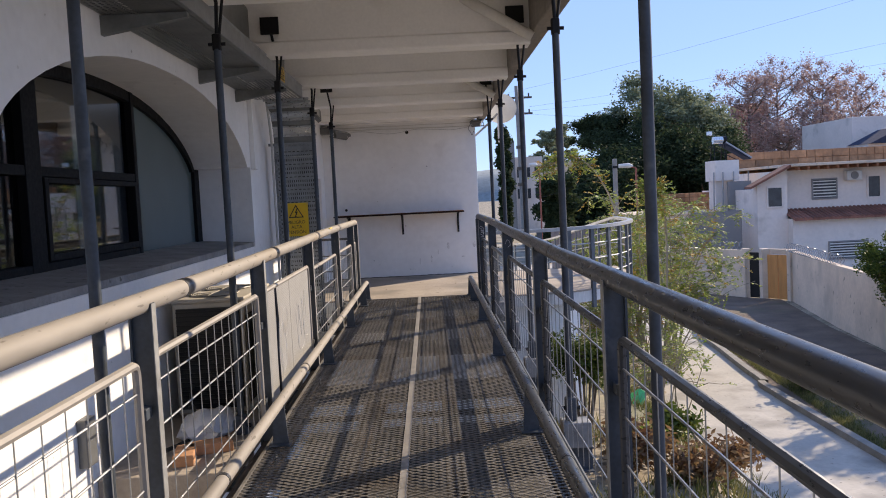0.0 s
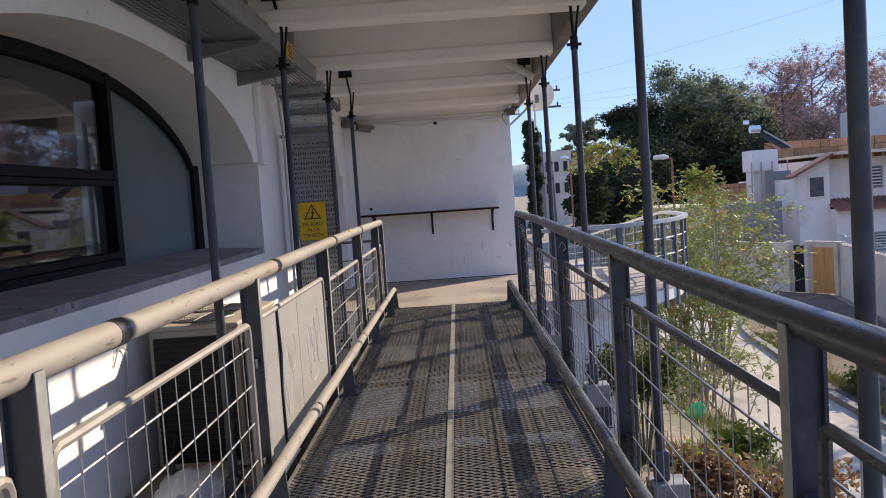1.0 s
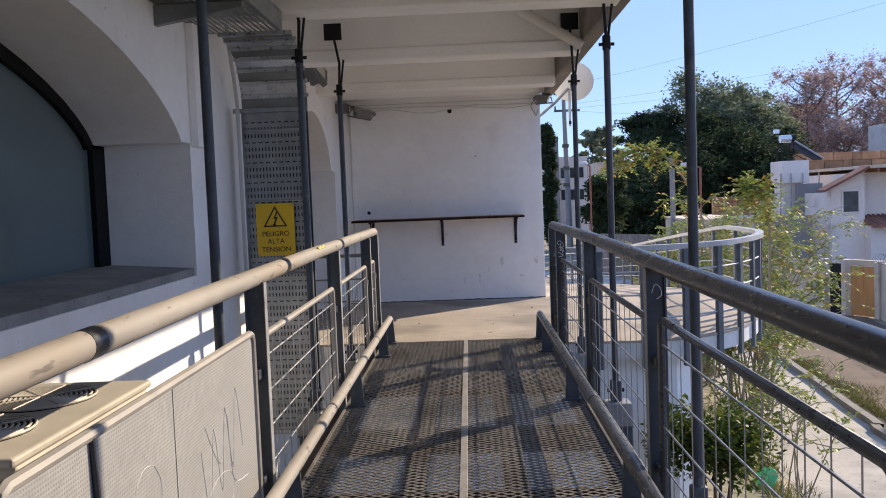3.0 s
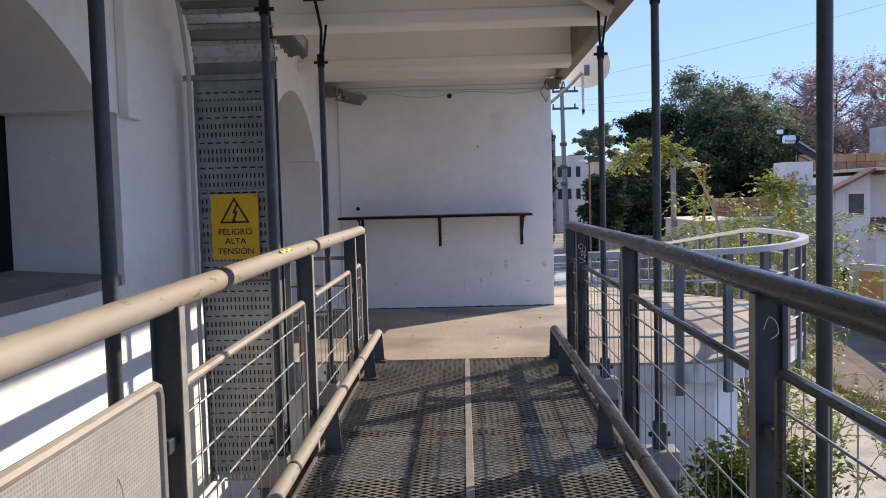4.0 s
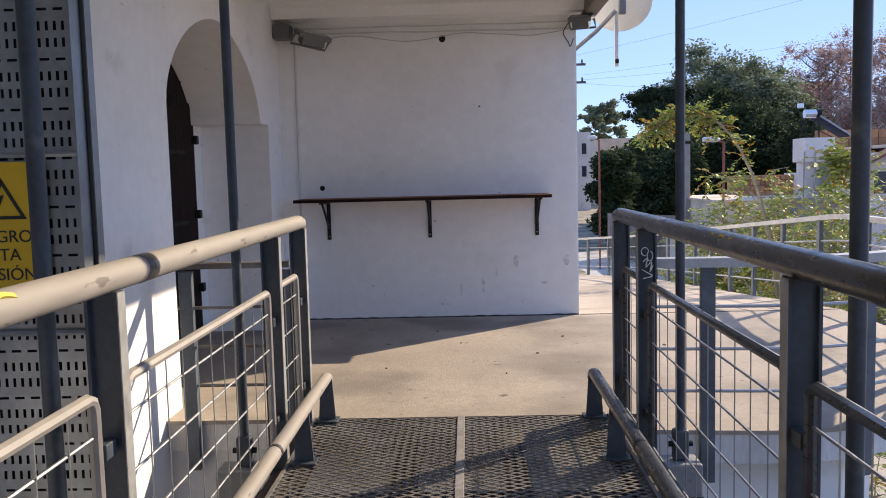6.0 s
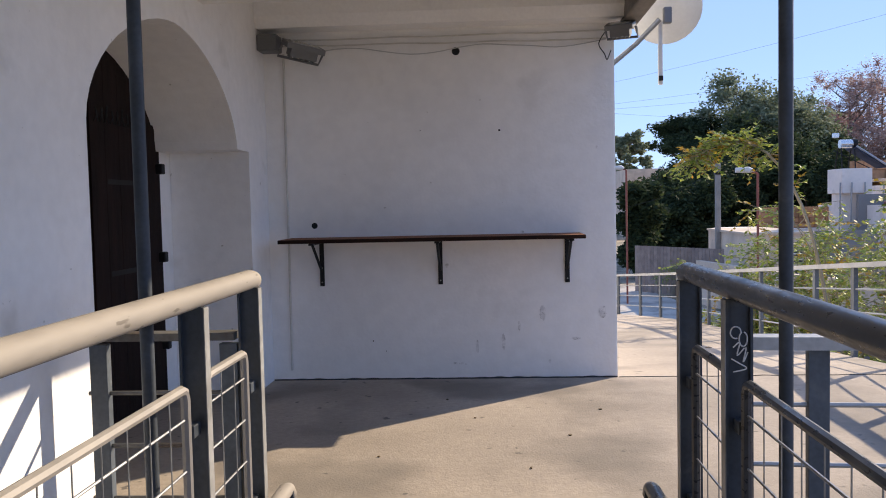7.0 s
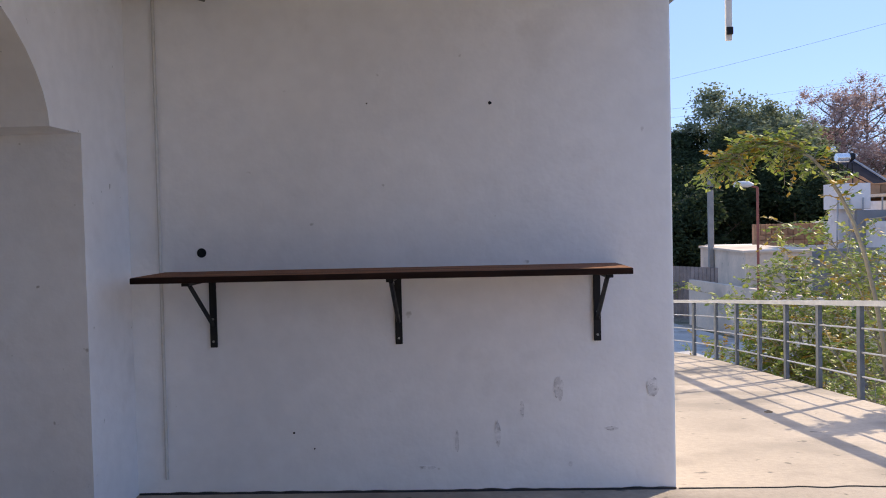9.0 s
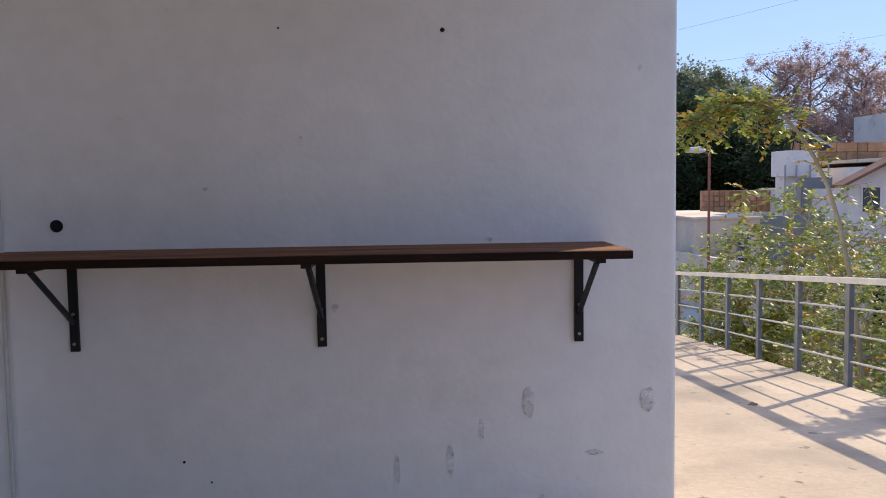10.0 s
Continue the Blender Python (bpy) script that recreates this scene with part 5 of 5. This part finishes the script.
def cable_tray():
    t = thing("cable_tray", (-1.45, 9.45, -0.3), "galvanised slotted cable tray running overhead and down the wall", "cable tray")
    x0, x1, yv, zt = -1.685, -1.25, 9.45, 2.46
    me = slot_sheet(x1 - x0, 2.3, 0.0235, 0.047, 0.0085, 0.026, 3)
    me.materials.append(GALV)
    put("slotted_sheet", me, t, Matrix.Translation((x0, yv, -0.3)))
    part("side_flange", box(x0 - 0.006, x0, yv - 0.02, yv + 0.12, -0.3, 2.02), GALV, t)
    part("side_flange", box(x1, x1 + 0.006, yv - 0.02, yv + 0.12, -0.3, 2.02), GALV, t)
    # added back in coil black, so the open slots look shaded inside
    part("cover", box(x0, x1, yv + 0.11, yv + 0.118, -0.3, 2.05), COIL_SLOTDARK, t, "added near-black back, painting the shade inside the slots")
    part("edge_bar", box(x0 - 0.06, x1 + 0.03, yv - 0.03, yv - 0.01, 2.0, 2.03), GALV, t)
    for z in (0.86, 1.38, 1.88):
        part("clamp_bar", tube([(x0, yv - 0.012, z), (x1, yv - 0.012, z)], 0.009, 6), GALV, t)
    prof = [(9.45, 2.03), (9.44, 2.12), (9.41, 2.21), (9.36, 2.29), (9.29, 2.36), (9.2, 2.41), (9.08, 2.445), (8.95, zt)]
    for k, (a, b) in enumerate(zip(prof, prof[1:])):
        d = Vector((0, b[0] - a[0], b[1] - a[1]))
        n = Vector((0, d.z, -d.y)).normalized() * 0.012
        # every second plate takes the paler tone as a painted reflection
        part("bend_plate", prism([a, b, (b[0] + n.y * 0.2, b[1] - n.z * 0.2 + 0.004), (a[0] + 0.01, a[1] + 0.004)], "x", x0, x1 + 0.02), GALVGLINT if k % 2 else TRAYDARK, t)
        part("bend_rib", box(x0, x1 + 0.04, b[0] - 0.012, b[0] + 0.012, b[1] - 0.022, b[1] + 0.002), GALVGLINT, t)
    sh = slot_sheet(0.49, 14.95, 0.034, 0.034, 0.018, 0.018)
    sh.materials.append(TRAYDARK)
    put("tray_floor", sh, t, Matrix.Translation((-1.77, -6.0, zt)) @ Matrix.Rotation(radians(90), 4, "X") @ Matrix.Diagonal((1, 1, -1, 1)))
    part("tray_side", box(-1.28, -1.272, -6, 8.97, zt, zt + 0.12), GALV, t)
    part("tray_lip", tube([(-1.276, -6, zt + 0.12), (-1.276, 8.97, zt + 0.12)], 0.012, 6), GALV, t)
    part("tray_side", box(-1.78, -1.77, -6, 8.97, zt, zt + 0.12), GALV, t)
    part("duct", box(-1.74, -1.4, -6, 8.4, zt + 0.1, ROOF - 0.03, 0.04), TRAYDARK, t, "grey-green metal duct lying in the tray")
    part("duct", tube([(-1.5, 8.2, 2.6), (-1.5, 8.5, 2.68), (-1.5, 8.6, 2.9), (-1.5, 8.6, ROOF)], 0.13, 12), TRAYDARK, t, "grey-green pipe bend", smooth=True)
    for y in (0.9, 2.75, 3.83, 4.83, 6.84, 8.12):
        part("bracket", prism([(WX, 2.345), (WX, zt - 0.006), (-1.3, zt - 0.006), (-1.3, zt - 0.035)], "y", y - 0.025, y + 0.025), TRAYDARK, t, "folded steel wall bracket")
    part("conduit", tube([(-1.705, 9.4, -0.3), (-1.705, 9.4, 2.05), (-1.705, 9.34, 2.25), (-1.705, 9.25, 2.45), (-1.705, 9.2, 2.8)], 0.013, 8), CABLE, t, "pale grey conduit", smooth=True)
    part("conduit", tube([(-1.24, 9.5, -0.3), (-1.24, 9.5, 2.1), (-1.22, 9.3, 2.35)], 0.008, 6), CABLEBLACK, t, smooth=True)


cable_tray()


def text_mesh(body, size, material):
    cu = bpy.data.curves.new("lettering", "FONT")
    cu.body, cu.size, cu.align_x, cu.align_y, cu.extrude = body, size, "CENTER", "CENTER", 0.0008
    ob = bpy.data.objects.new("lettering", cu)
    scene.collection.objects.link(ob)
    bpy.context.view_layer.update()
    me = bpy.data.meshes.new_from_object(ob)
    bpy.data.objects.remove(ob)
    me.materials.clear()
    me.materials.append(material)
    return me


def danger_sign(m, label):
    """A plate 0.27 by 0.37 in its own x and z, facing -y."""
    s = new("warning_sign")
    s.matrix_basis = m
    PLACE[s] = m
    tagged(s, label, "sign")
    L = lambda x, y, z: m @ Matrix.Translation((x, y, z))
    part("plate", box(-0.135, 0.135, -0.0015, 0.0015, -0.185, 0.185, 0.001), YELLOW, s, at=m)
    tri = bmesh.new()
    cy, R, r = 0.07, 0.098, 0.078
    pts = [[(R0 * math.sin(a), cy + R0 * math.cos(a)) for a in (0, 2.094, 4.189)] for R0 in (R, r)]
    for k in range(3):
        j = (k + 1) % 3
        prism([pts[0][k], pts[0][j], pts[1][j], pts[1][k]], "y", -0.004, -0.0025, tri)
    part("triangle", tri, INK, s, at=m)
    part("bolt_symbol", prism([(0.012, 0.13), (-0.014, 0.075), (0.002, 0.078), (-0.012, 0.04), (-0.018, 0.043), (-0.008, 0.018), (0.008, 0.04), (0.0, 0.04), (0.022, 0.092), (0.004, 0.088), (0.022, 0.13)], "y", -0.004, -0.0025), INK, s, at=m)
    for z, w in ((-0.03, "PELIGRO"), (-0.083, "ALTA"), (-0.14, "TENSIÓN")):
        put("lettering", text_mesh(w, 0.05, INK), s, L(0, -0.003, z) @ Matrix.Rotation(radians(90), 4, "X"))
    for x in (-0.12, 0.12):
        for z in (-0.17, 0.17):
            part("screw", disc((x, -0.003, z), (0, 1, 0), 0.005, 0.004, 8), WIRE, s, at=m)


danger_sign(Matrix.Translation((-1.485, 9.425, 1.175)), "yellow high voltage warning sign on the slotted tray")
danger_sign(Matrix.Translation((-1.268, 7.72, 2.53)) @ Matrix.Rotation(radians(90), 4, "Z") @ Matrix.Diagonal((1, 1, 0.35, 1)), "small yellow high voltage sign on the overhead tray side")


# ---- wall shelf ----
def shelf():
    s = thing("wall_shelf", (-0.5, 14.58, 1.08), "long narrow brown wooden wall shelf on black iron brackets", "shelf")
    for k in range(2):
        part("plank", box(-1.61, 0.585, 14.17 + 0.208 * k, 14.375 + 0.208 * k, 1.079, 1.105, 0.004), SHELFWOOD, s)
    part("front_edge", box(-1.61, 0.585, 14.155, 14.169, 1.077, 1.104, 0.003), SHELFLIP, s, "dark front lip")
    for x in (-1.38, -0.47, 0.49):
        b = thing("bracket", (x, 14.59, 0.73), "", "")
        PLACE[b] = Matrix.Translation((x, 14.59, 0.73))
        b.parent = s
        b.matrix_basis = PLACE[s].inverted() @ PLACE[b]
        for key in ("label", "category"):
            if key in b:
                del b[key]
        part("upright", box(x - 0.017, x + 0.017, 14.585, 14.598, 0.73, 1.07, 0.002), BLACK, b)
        part("arm", box(x - 0.017, x + 0.017, 14.2, 14.585, 1.06, 1.074, 0.002), BLACK, b)
        part("strut", tube([(x, 14.585, 0.84), (x, 14.26, 1.06)], 0.011, 6), BLACK, b)
        for z in (0.76, 0.87):
            part("screw", disc((x, 14.583, z), (0, 1, 0), 0.006, 0.006, 8), WIRE, b)


shelf()
for x, z, r in ((-1.43, 1.195, 0.023), (-0.32, 2.485, 0.03)):
    solid("wall_hole", disc((x, 14.599, z), (0, 1, 0), r, 0.006, 20), HOLE, "round dark pipe hole in the white wall", "hole", "structure")
marks = random.Random(7)
for x, z, w, h in ((0.0, 0.28, 0.03, 0.14), (0.12, 0.4, 0.02, 0.1), (0.55, 0.3, 0.07, 0.025), (-0.2, 0.25, 0.02, 0.12), (0.3, 0.5, 0.05, 0.12), (0.75, 0.5, 0.06, 0.1), (-0.9, 0.22, 0.008, 0.008), (-0.005, 1.886, 0.018, 0.018), (0.72, 1.745, 0.015, 0.03), (-0.6, 1.9, 0.008, 0.008), (-1.0, 0.3, 0.012, 0.01), (0.35, 0.13, 0.02, 0.03), (-0.35, 0.12, 0.09, 0.02)):
    bm = prism([(x + 0.5 * w * math.cos(a) * marks.uniform(0.75, 1.1), z + 0.5 * h * math.sin(a) * marks.uniform(0.75, 1.1)) for a in (k * 0.2618 for k in range(24))], "y", 14.5965, 14.5995)
    solid("wall_scuff", bm, SCUFF if max(w, h) > 0.025 else HOLE, "grey scuff mark on the white wall", "scuff mark", "structure")

# conduit and cables on the end wall
solid("conduit", tube([(-1.635, 14.59, 0.08), (-1.63, 14.59, 2.5)], 0.009, 8), PIPEWHITE, "thin white painted conduit up the wall corner", "conduit", smooth=True)
for z, b in ((2.6, 0.0), (2.56, 0.02)):
    pts = [(-1.77 + 2.57 * k / 10, 14.588, z - b * k / 10 + 0.004 * math.sin(k * 2.1)) for k in range(11)]
    solid("cable", tube(pts, 0.006, 6), PIPEWHITE, "white painted cable along the wall top", "cable")
pts = [(-1.4 + 2.2 * k / 12, 14.585, 2.5 + 0.03 * math.sin(k * 1.1) + 0.02 * (k > 8)) for k in range(13)]
solid("cable", tube(smooth_line(pts, 3), 0.004, 6), CABLE, "loose thin cable drooping along the wall top", "cable")


def floodlight(m, w, h, d, label):
    """Faces its own -y, tilted by m."""
    f = new("floodlight")
    f.matrix_basis = m
    PLACE[f] = m
    tagged(f, label, "floodlight")
    bm = prism([(-w / 2, -h / 2), (w / 2, -h / 2), (w / 2, h / 2), (-w / 2, h / 2)], "y", -d * 0.4, 0)
    prism([(-w * 0.35, -h * 0.35), (w * 0.35, -h * 0.35), (w * 0.35, h * 0.35), (-w * 0.35, h * 0.35)], "y", 0, d * 0.6, bm)
    part("housing", bm, LAMPBODY, f, at=m)
    part("lens", box(-w * 0.36, w * 0.36, -d * 0.4 - 0.006, -d * 0.4, -h * 0.3, h * 0.3), LENS, f, at=m)
    for k in range(5):
        x = -w * 0.3 + w * 0.15 * k
        part("fin", box(x - 0.004, x + 0.004, d * 0.1, d * 0.75, -h * 0.3, h * 0.3), LAMPBODY, f, at=m)
    part("yoke", tube([(-w * 0.55, 0, 0), (-w * 0.55, d * 0.9, h * 0.35), (w * 0.55, d * 0.9, h * 0.35), (w * 0.55, 0, 0)], 0.01, 6), LAMPBODY, f, at=m)


floodlight(pose(-1.43, 14.37, 2.49, -72, 10, 28), 0.28, 0.22, 0.1, "grey outdoor floodlight tilted down in the wall corner")
floodlight(pose(-1.5, 11.3, 2.58, -35, 40, 50), 0.3, 0.24, 0.13, "grey outdoor floodlight on the wall beside the doorway")
floodlight(pose(0.88, 14.42, 2.58, -70, 0, -20), 0.2, 0.15, 0.09, "small black floodlight at the wall corner")
solid("lamp_bracket", tube([(WX, 11.25, 2.46), (-1.6, 11.28, 2.5)], 0.012, 6), PIPEWHITE, "short white lamp arm", "bracket")
solid("lamp_bracket", box(WX + 0.002, -1.63, 14.4, 14.56, 2.5, 2.62, 0.01), LAMPBODY, "grey junction box of the corner floodlight", "junction box")
solid("cable", tube(smooth_line([(0.8, 14.57, 2.6), (0.74, 14.55, 2.5), (0.78, 14.54, 2.42), (0.8, 14.55, 2.38), (0.83, 14.56, 2.45)], 5), 0.004, 6), CABLEBLACK, "loose black cable end at the wall corner", "cable")


def dish():
    d = thing("satellite_dish", (0.87, 15.2, 2.4), "pale grey satellite dish on a wall arm, seen from behind", "satellite dish")
    bm = bmesh.new()
    c, n = Vector((1.36, 15.15, 2.83)), Vector((0.1, 0.86, 0.5)).normalized()
    u = n.orthogonal().normalized()
    w = n.cross(u)
    rings = []
    for k in range(7):
        r = 0.29 * k / 6
        rings.append([bm.verts.new(c + n * (0.09 * (k / 6) ** 2) + (u * math.cos(a) + w * math.sin(a)) * r) for a in (2 * math.pi * i / 28 for i in range(28))] if k else [bm.verts.new(c)])
    for k in range(28):
        bm.faces.new((rings[0][0], rings[1][k], rings[1][(k + 1) % 28]))
    for a, b in zip(rings[1:], rings[2:]):
        for k in range(28):
            bm.faces.new((a[k], b[k], b[(k + 1) % 28], a[(k + 1) % 28]))
    bmesh.ops.solidify(bm, geom=bm.faces[:], thickness=0.006)
    part("reflector", bm, DISH, d, smooth=True)
    part("mast", tube([(0.87, 15.2, 2.4), (1.12, 15.18, 2.6), (1.3, 15.12, 2.78)], 0.02, 8), GALV, d, smooth=True)
    part("clamp", box(1.325, 1.39, 15.08, 15.14, 2.74, 2.87, 0.01), LAMPBODY, d)
    part("feed_arm", box(1.3, 1.335, 15.19, 15.21, 2.27, 2.78, 0.004), PIPEWHITE, d, "pale feed arm")
    part("feed_tip", box(1.3, 1.335, 15.17, 15.19, 2.3, 2.34, 0.003), BLACK, d)


dish()


def drain(y):
    p = thing("drain_pipe", (0.34, y, ROOF), "white plastic drain pipe slanting to the roof edge", "drain pipe")
    part("pipe", tube([(0.34, y, ROOF), (0.34, y, 2.97), (0.36, y, 2.93), (0.42, y, 2.89), (0.9, y, 2.6)], 0.045, 12), PIPEWHITE, p, smooth=True)
    part("collar", tube([(0.34, y, 2.95), (0.34, y, 3.0)], 0.055, 12), PIPEWHITE, p)
    part("strap", tube([(0.5, y, 2.8), (0.45, y, 3.0)], 0.008, 6), BLACK, p)


drain(6.86)
drain(10.79)


# ---- condenser unit and ledge between walkway and wall ----
def condenser():
    a = thing("air_conditioner", (-1.47, 5.85, -0.02), "beige outdoor condenser unit with black coil and top fan grilles", "air conditioner")
    x0, x1, y0, y1, z1 = -1.715, -1.245, 5.48, 6.35, 0.74
    part("casing", box(x0, x1, y0 + 0.02, y1, 0.0, z1, 0.012), ACBODY, a)
    part("coil", box(x0 + 0.03, x1 - 0.03, y0 + 0.0, y0 + 0.019, 0.04, z1 - 0.04), COIL_SLOTDARK, a, "black finned coil face")
    fin = mesh_of(box(x0 + 0.03, x1 - 0.03, -0.006, 0, -0.004, 0.004), BLACK, "fin")
    for k in range(22):
        put("fin", fin, a, Matrix.Translation((0, y0, 0.07 + 0.029 * k)))
    part("side_coil", box(x1, x1 + 0.006, y0 + 0.06, y1 - 0.4, 0.06, z1 - 0.1), COIL_SLOTDARK, a, "dark side coil")
    part("top_lid", box(x0 - 0.005, x1 + 0.01, y0 - 0.01, y1 + 0.01, z1, z1 + 0.025, 0.008), ACBODY, a)
    for y in (5.72, 6.1):
        part("fan_well", disc((-1.49, y, z1 + 0.026), (0, 0, 1), 0.165, 0.004, 28), BLACK, a)
        for r in (0.03, 0.045, 0.06, 0.075, 0.09, 0.105, 0.12, 0.135, 0.15, 0.165):
            part("grille_ring", tube([(-1.49 + r * math.cos(t), y + r * math.sin(t), z1 + 0.032) for t in (2 * math.pi * k / 28 for k in range(29))], 0.0042, 5, closed_ends=False), ACBODY, a)
        for k in range(4):
            t = k * math.pi / 4
            part("grille_spoke", tube([(-1.49 - 0.165 * math.cos(t), y - 0.165 * math.sin(t), z1 + 0.034), (-1.49 + 0.165 * math.cos(t), y + 0.165 * math.sin(t), z1 + 0.034)], 0.004, 5), ACBODY, a)


condenser()
bm = box(WX, -1.15, 4.3, 7.4, -0.16, -0.02, 0.01)
solid("ledge", bm, CONCRETE, "rough concrete ledge carrying the condenser unit", "ledge", "structure")
for x, y, r in ((-1.3, 4.7, 20), (-1.28, 5.12, 70), (-1.4, 4.55, 100)):
    bm = box(-0.12, 0.12, -0.055, 0.055, 0, 0.06, 0.006)
    ob = solid("brick", bm, BRICKCLAY, "loose clay brick on the concrete ledge", "brick")
    ob.matrix_basis = pose(x, y, -0.02, 0, 0, r)
bm = bmesh.new()
bmesh.ops.create_icosphere(bm, subdivisions=3, radius=1)
for q in bm.verts:
    k = 1 + 0.35 * noise.noise(q.co * 2.1) + 0.12 * noise.noise(q.co * 6)
    q.co = Vector((q.co.x * 0.16 * k, q.co.y * 0.22 * k, max(-0.06, q.co.z * 0.1 * k) + 0.06))
ob = solid("plastic_bag", bm, BAG, "crumpled pale plastic bag on the ledge", "bag", smooth=True)
ob.matrix_basis = Matrix.Translation((-1.4, 5.05, -0.02))
solid("cable", tube(smooth_line([(-1.6, 5.47, 0.2), (-1.58, 5.3, 0.1), (-1.5, 5.1, 0.14), (-1.45, 4.9, 0.02), (-1.6, 4.6, 0.0)], 5), 0.012, 6), CABLEBLACK, "black insulated pipe behind the condenser", "cable")
solid("cable", tube(smooth_line([(-1.78, 5.2, 0.62), (-1.77, 5.25, 0.7), (-1.77, 5.33, 0.68), (-1.77, 5.34, 0.6), (-1.78, 5.3, 0.45)], 5), 0.004, 6), CABLE, "pale cable loop on the wall", "cable")
for y in (2.2, 4.1, 8.75, 10.6):
    solid("junction_box", box(WX, WX + 0.05, y, y + 0.12, 0.1, 0.34, 0.006), LAMPBODY, "small grey junction box on the wall", "junction box")


# ---- scrawls on rails and sheets ----
def scrawl(name, pts_list, r, material, label):
    bm = bmesh.new()
    for pts in pts_list:
        tube(smooth_line(pts, 4), r, 4, bm)
    solid(name, bm, material, label, "scrawl", "structure")


X = RLX + 0.0025
loop = lambda cy, cz, ry, rz, n=9, ph=0.0: [(X, cy + ry * math.cos(ph + 2 * math.pi * k / n), cz + rz * math.sin(ph + 2 * math.pi * k / n)) for k in range(n + 1)]
scrawl("scrawl", [loop(5.62, 0.4, 0.12, 0.16), loop(5.5, 0.3, 0.07, 0.12), loop(5.75, 0.55, 0.1, 0.1, ph=1.0)], 0.0011, CHALK, "pale looping scrawl on the perforated sheet")
scrawl("scrawl", [[(X, 6.2 + 0.07 * k, 0.42 + 0.13 * (-1) ** k + 0.02 * k) for k in range(8)], [(X, 6.25, 0.62), (X, 6.4, 0.45), (X, 6.5, 0.6), (X, 6.55, 0.35), (X, 6.75, 0.3)], loop(6.4, 0.33, 0.16, 0.08)], 0.0012, CHALK, "pale zigzag scrawl on the perforated sheet")
RRXF = rail_x(1, 11.0)
V = 6.976
mark = lambda pts: [(RRX + px, V, pz) for px, pz in pts]
scrawl("scrawl", [mark([(-0.02, 0.93), (-0.005, 0.965), (0.015, 0.95), (0.02, 0.92), (0.0, 0.905)])], 0.0014, CHALK, "chipped white paint strokes on the railing post")
T = 10.776
tag = lambda cx, cz, rx, rz, turns=1.0, n=10, ph=0.0: [(RRXF + cx + rx * math.cos(ph + 6.283 * turns * k / n), T, cz + rz * math.sin(ph + 6.283 * turns * k / n)) for k in range(n + 1)]
scrawl("scrawl", [tag(-0.012, 0.93, 0.016, 0.018, 0.8), tag(0.01, 0.91, 0.012, 0.022, 0.9, ph=2.0), [(RRXF - 0.02, T, 0.885), (RRXF + 0.0, T, 0.9), (RRXF - 0.008, T, 0.86), (RRXF + 0.018, T, 0.885), (RRXF + 0.01, T, 0.84), (RRXF + 0.024, T, 0.87)], [(RRXF - 0.025, T, 0.85), (RRXF + 0.0, T, 0.835), (RRXF + 0.02, T, 0.82), (RRXF - 0.02, T, 0.81)]], 0.0022, CHALK, "pale scribbled tag on the railing post")
scrawl("scrawl", [[(RRXF - 0.03, 8.2 + 0.03 * k, TOPZ + 0.026 + 0.006 * (-1) ** k) for k in range(9)]], 0.003, CHALK, "pale scratched scribble on the handrail")
scrawl("scrawl", [[(RLX + 0.026, 8.35 + 0.05 * k, TOPZ + 0.03 - 0.008 * (k % 2)) for k in range(6)]], 0.008, CHALKYELLOW, "yellow painted scribble on the handrail")
scrawl("scrawl", [[(RRXF - 0.026, 9.5 + 0.05 * k, TOPZ + 0.028 - 0.01 * (k % 2)) for k in range(5)]], 0.005, CHALKYELLOW, "yellow painted scribble on the handrail")

# grime line along the foot of the end wall
bm = bmesh.new()
foot = random.Random(9)
n = 90
top = [(-1.78 + 2.638 * k / n, 0.009 + 0.012 * abs(noise.noise((k * 0.21, 2, 0)))) for k in range(n + 1)]
prism([(-1.78, 0.0), (0.858, 0.0)] + top[::-1], "y", 14.594, 14.6, bm)
solid("trim_foot_joint", bm, TAPE, "dark dirty joint between wall and floor", "joint", "structure")
n = 60
crack = [(0.87 + 2.3 * k / n, 14.6 + 0.02 * noise.noise((k * 0.3, 7, 0))) for k in range(n + 1)]
bm = prism([(x, y - 0.004 - 0.008 * abs(noise.noise((x * 6, 4, 0)))) for x, y in crack] + [(x, y + 0.004 + 0.006 * abs(noise.noise((x * 5, 9, 0)))) for x, y in reversed(crack)], "z", 0.0005, 0.0035)
solid("trim_floor_crack", bm, HOLE, "dark ragged joint between landing and ramp", "joint", "structure")
for x, y, r in ((-0.2, 13.4, 0.01), (0.35, 13.0, 0.016), (0.1, 12.4, 0.012), (-0.7, 12.6, 0.01), (0.6, 13.6, 0.02), (-0.4, 13.9, 0.012), (1.3, 13.2, 0.02), (2.2, 17.2, 0.05), (1.6, 14.2, 0.018)):
    r *= 0.6
    bm = prism([(x + r * foot.uniform(0.6, 1.4) * math.cos(a), y + r * 2 * foot.uniform(0.4, 1.2) * math.sin(a)) for a in (k * 1.047 for k in range(6))], "z", ramp_z(y) + 0.001, ramp_z(y) + 0.006)
    solid("dry_leaf", bm, DRYLEAF, "small dry brown leaf on the concrete", "leaf")
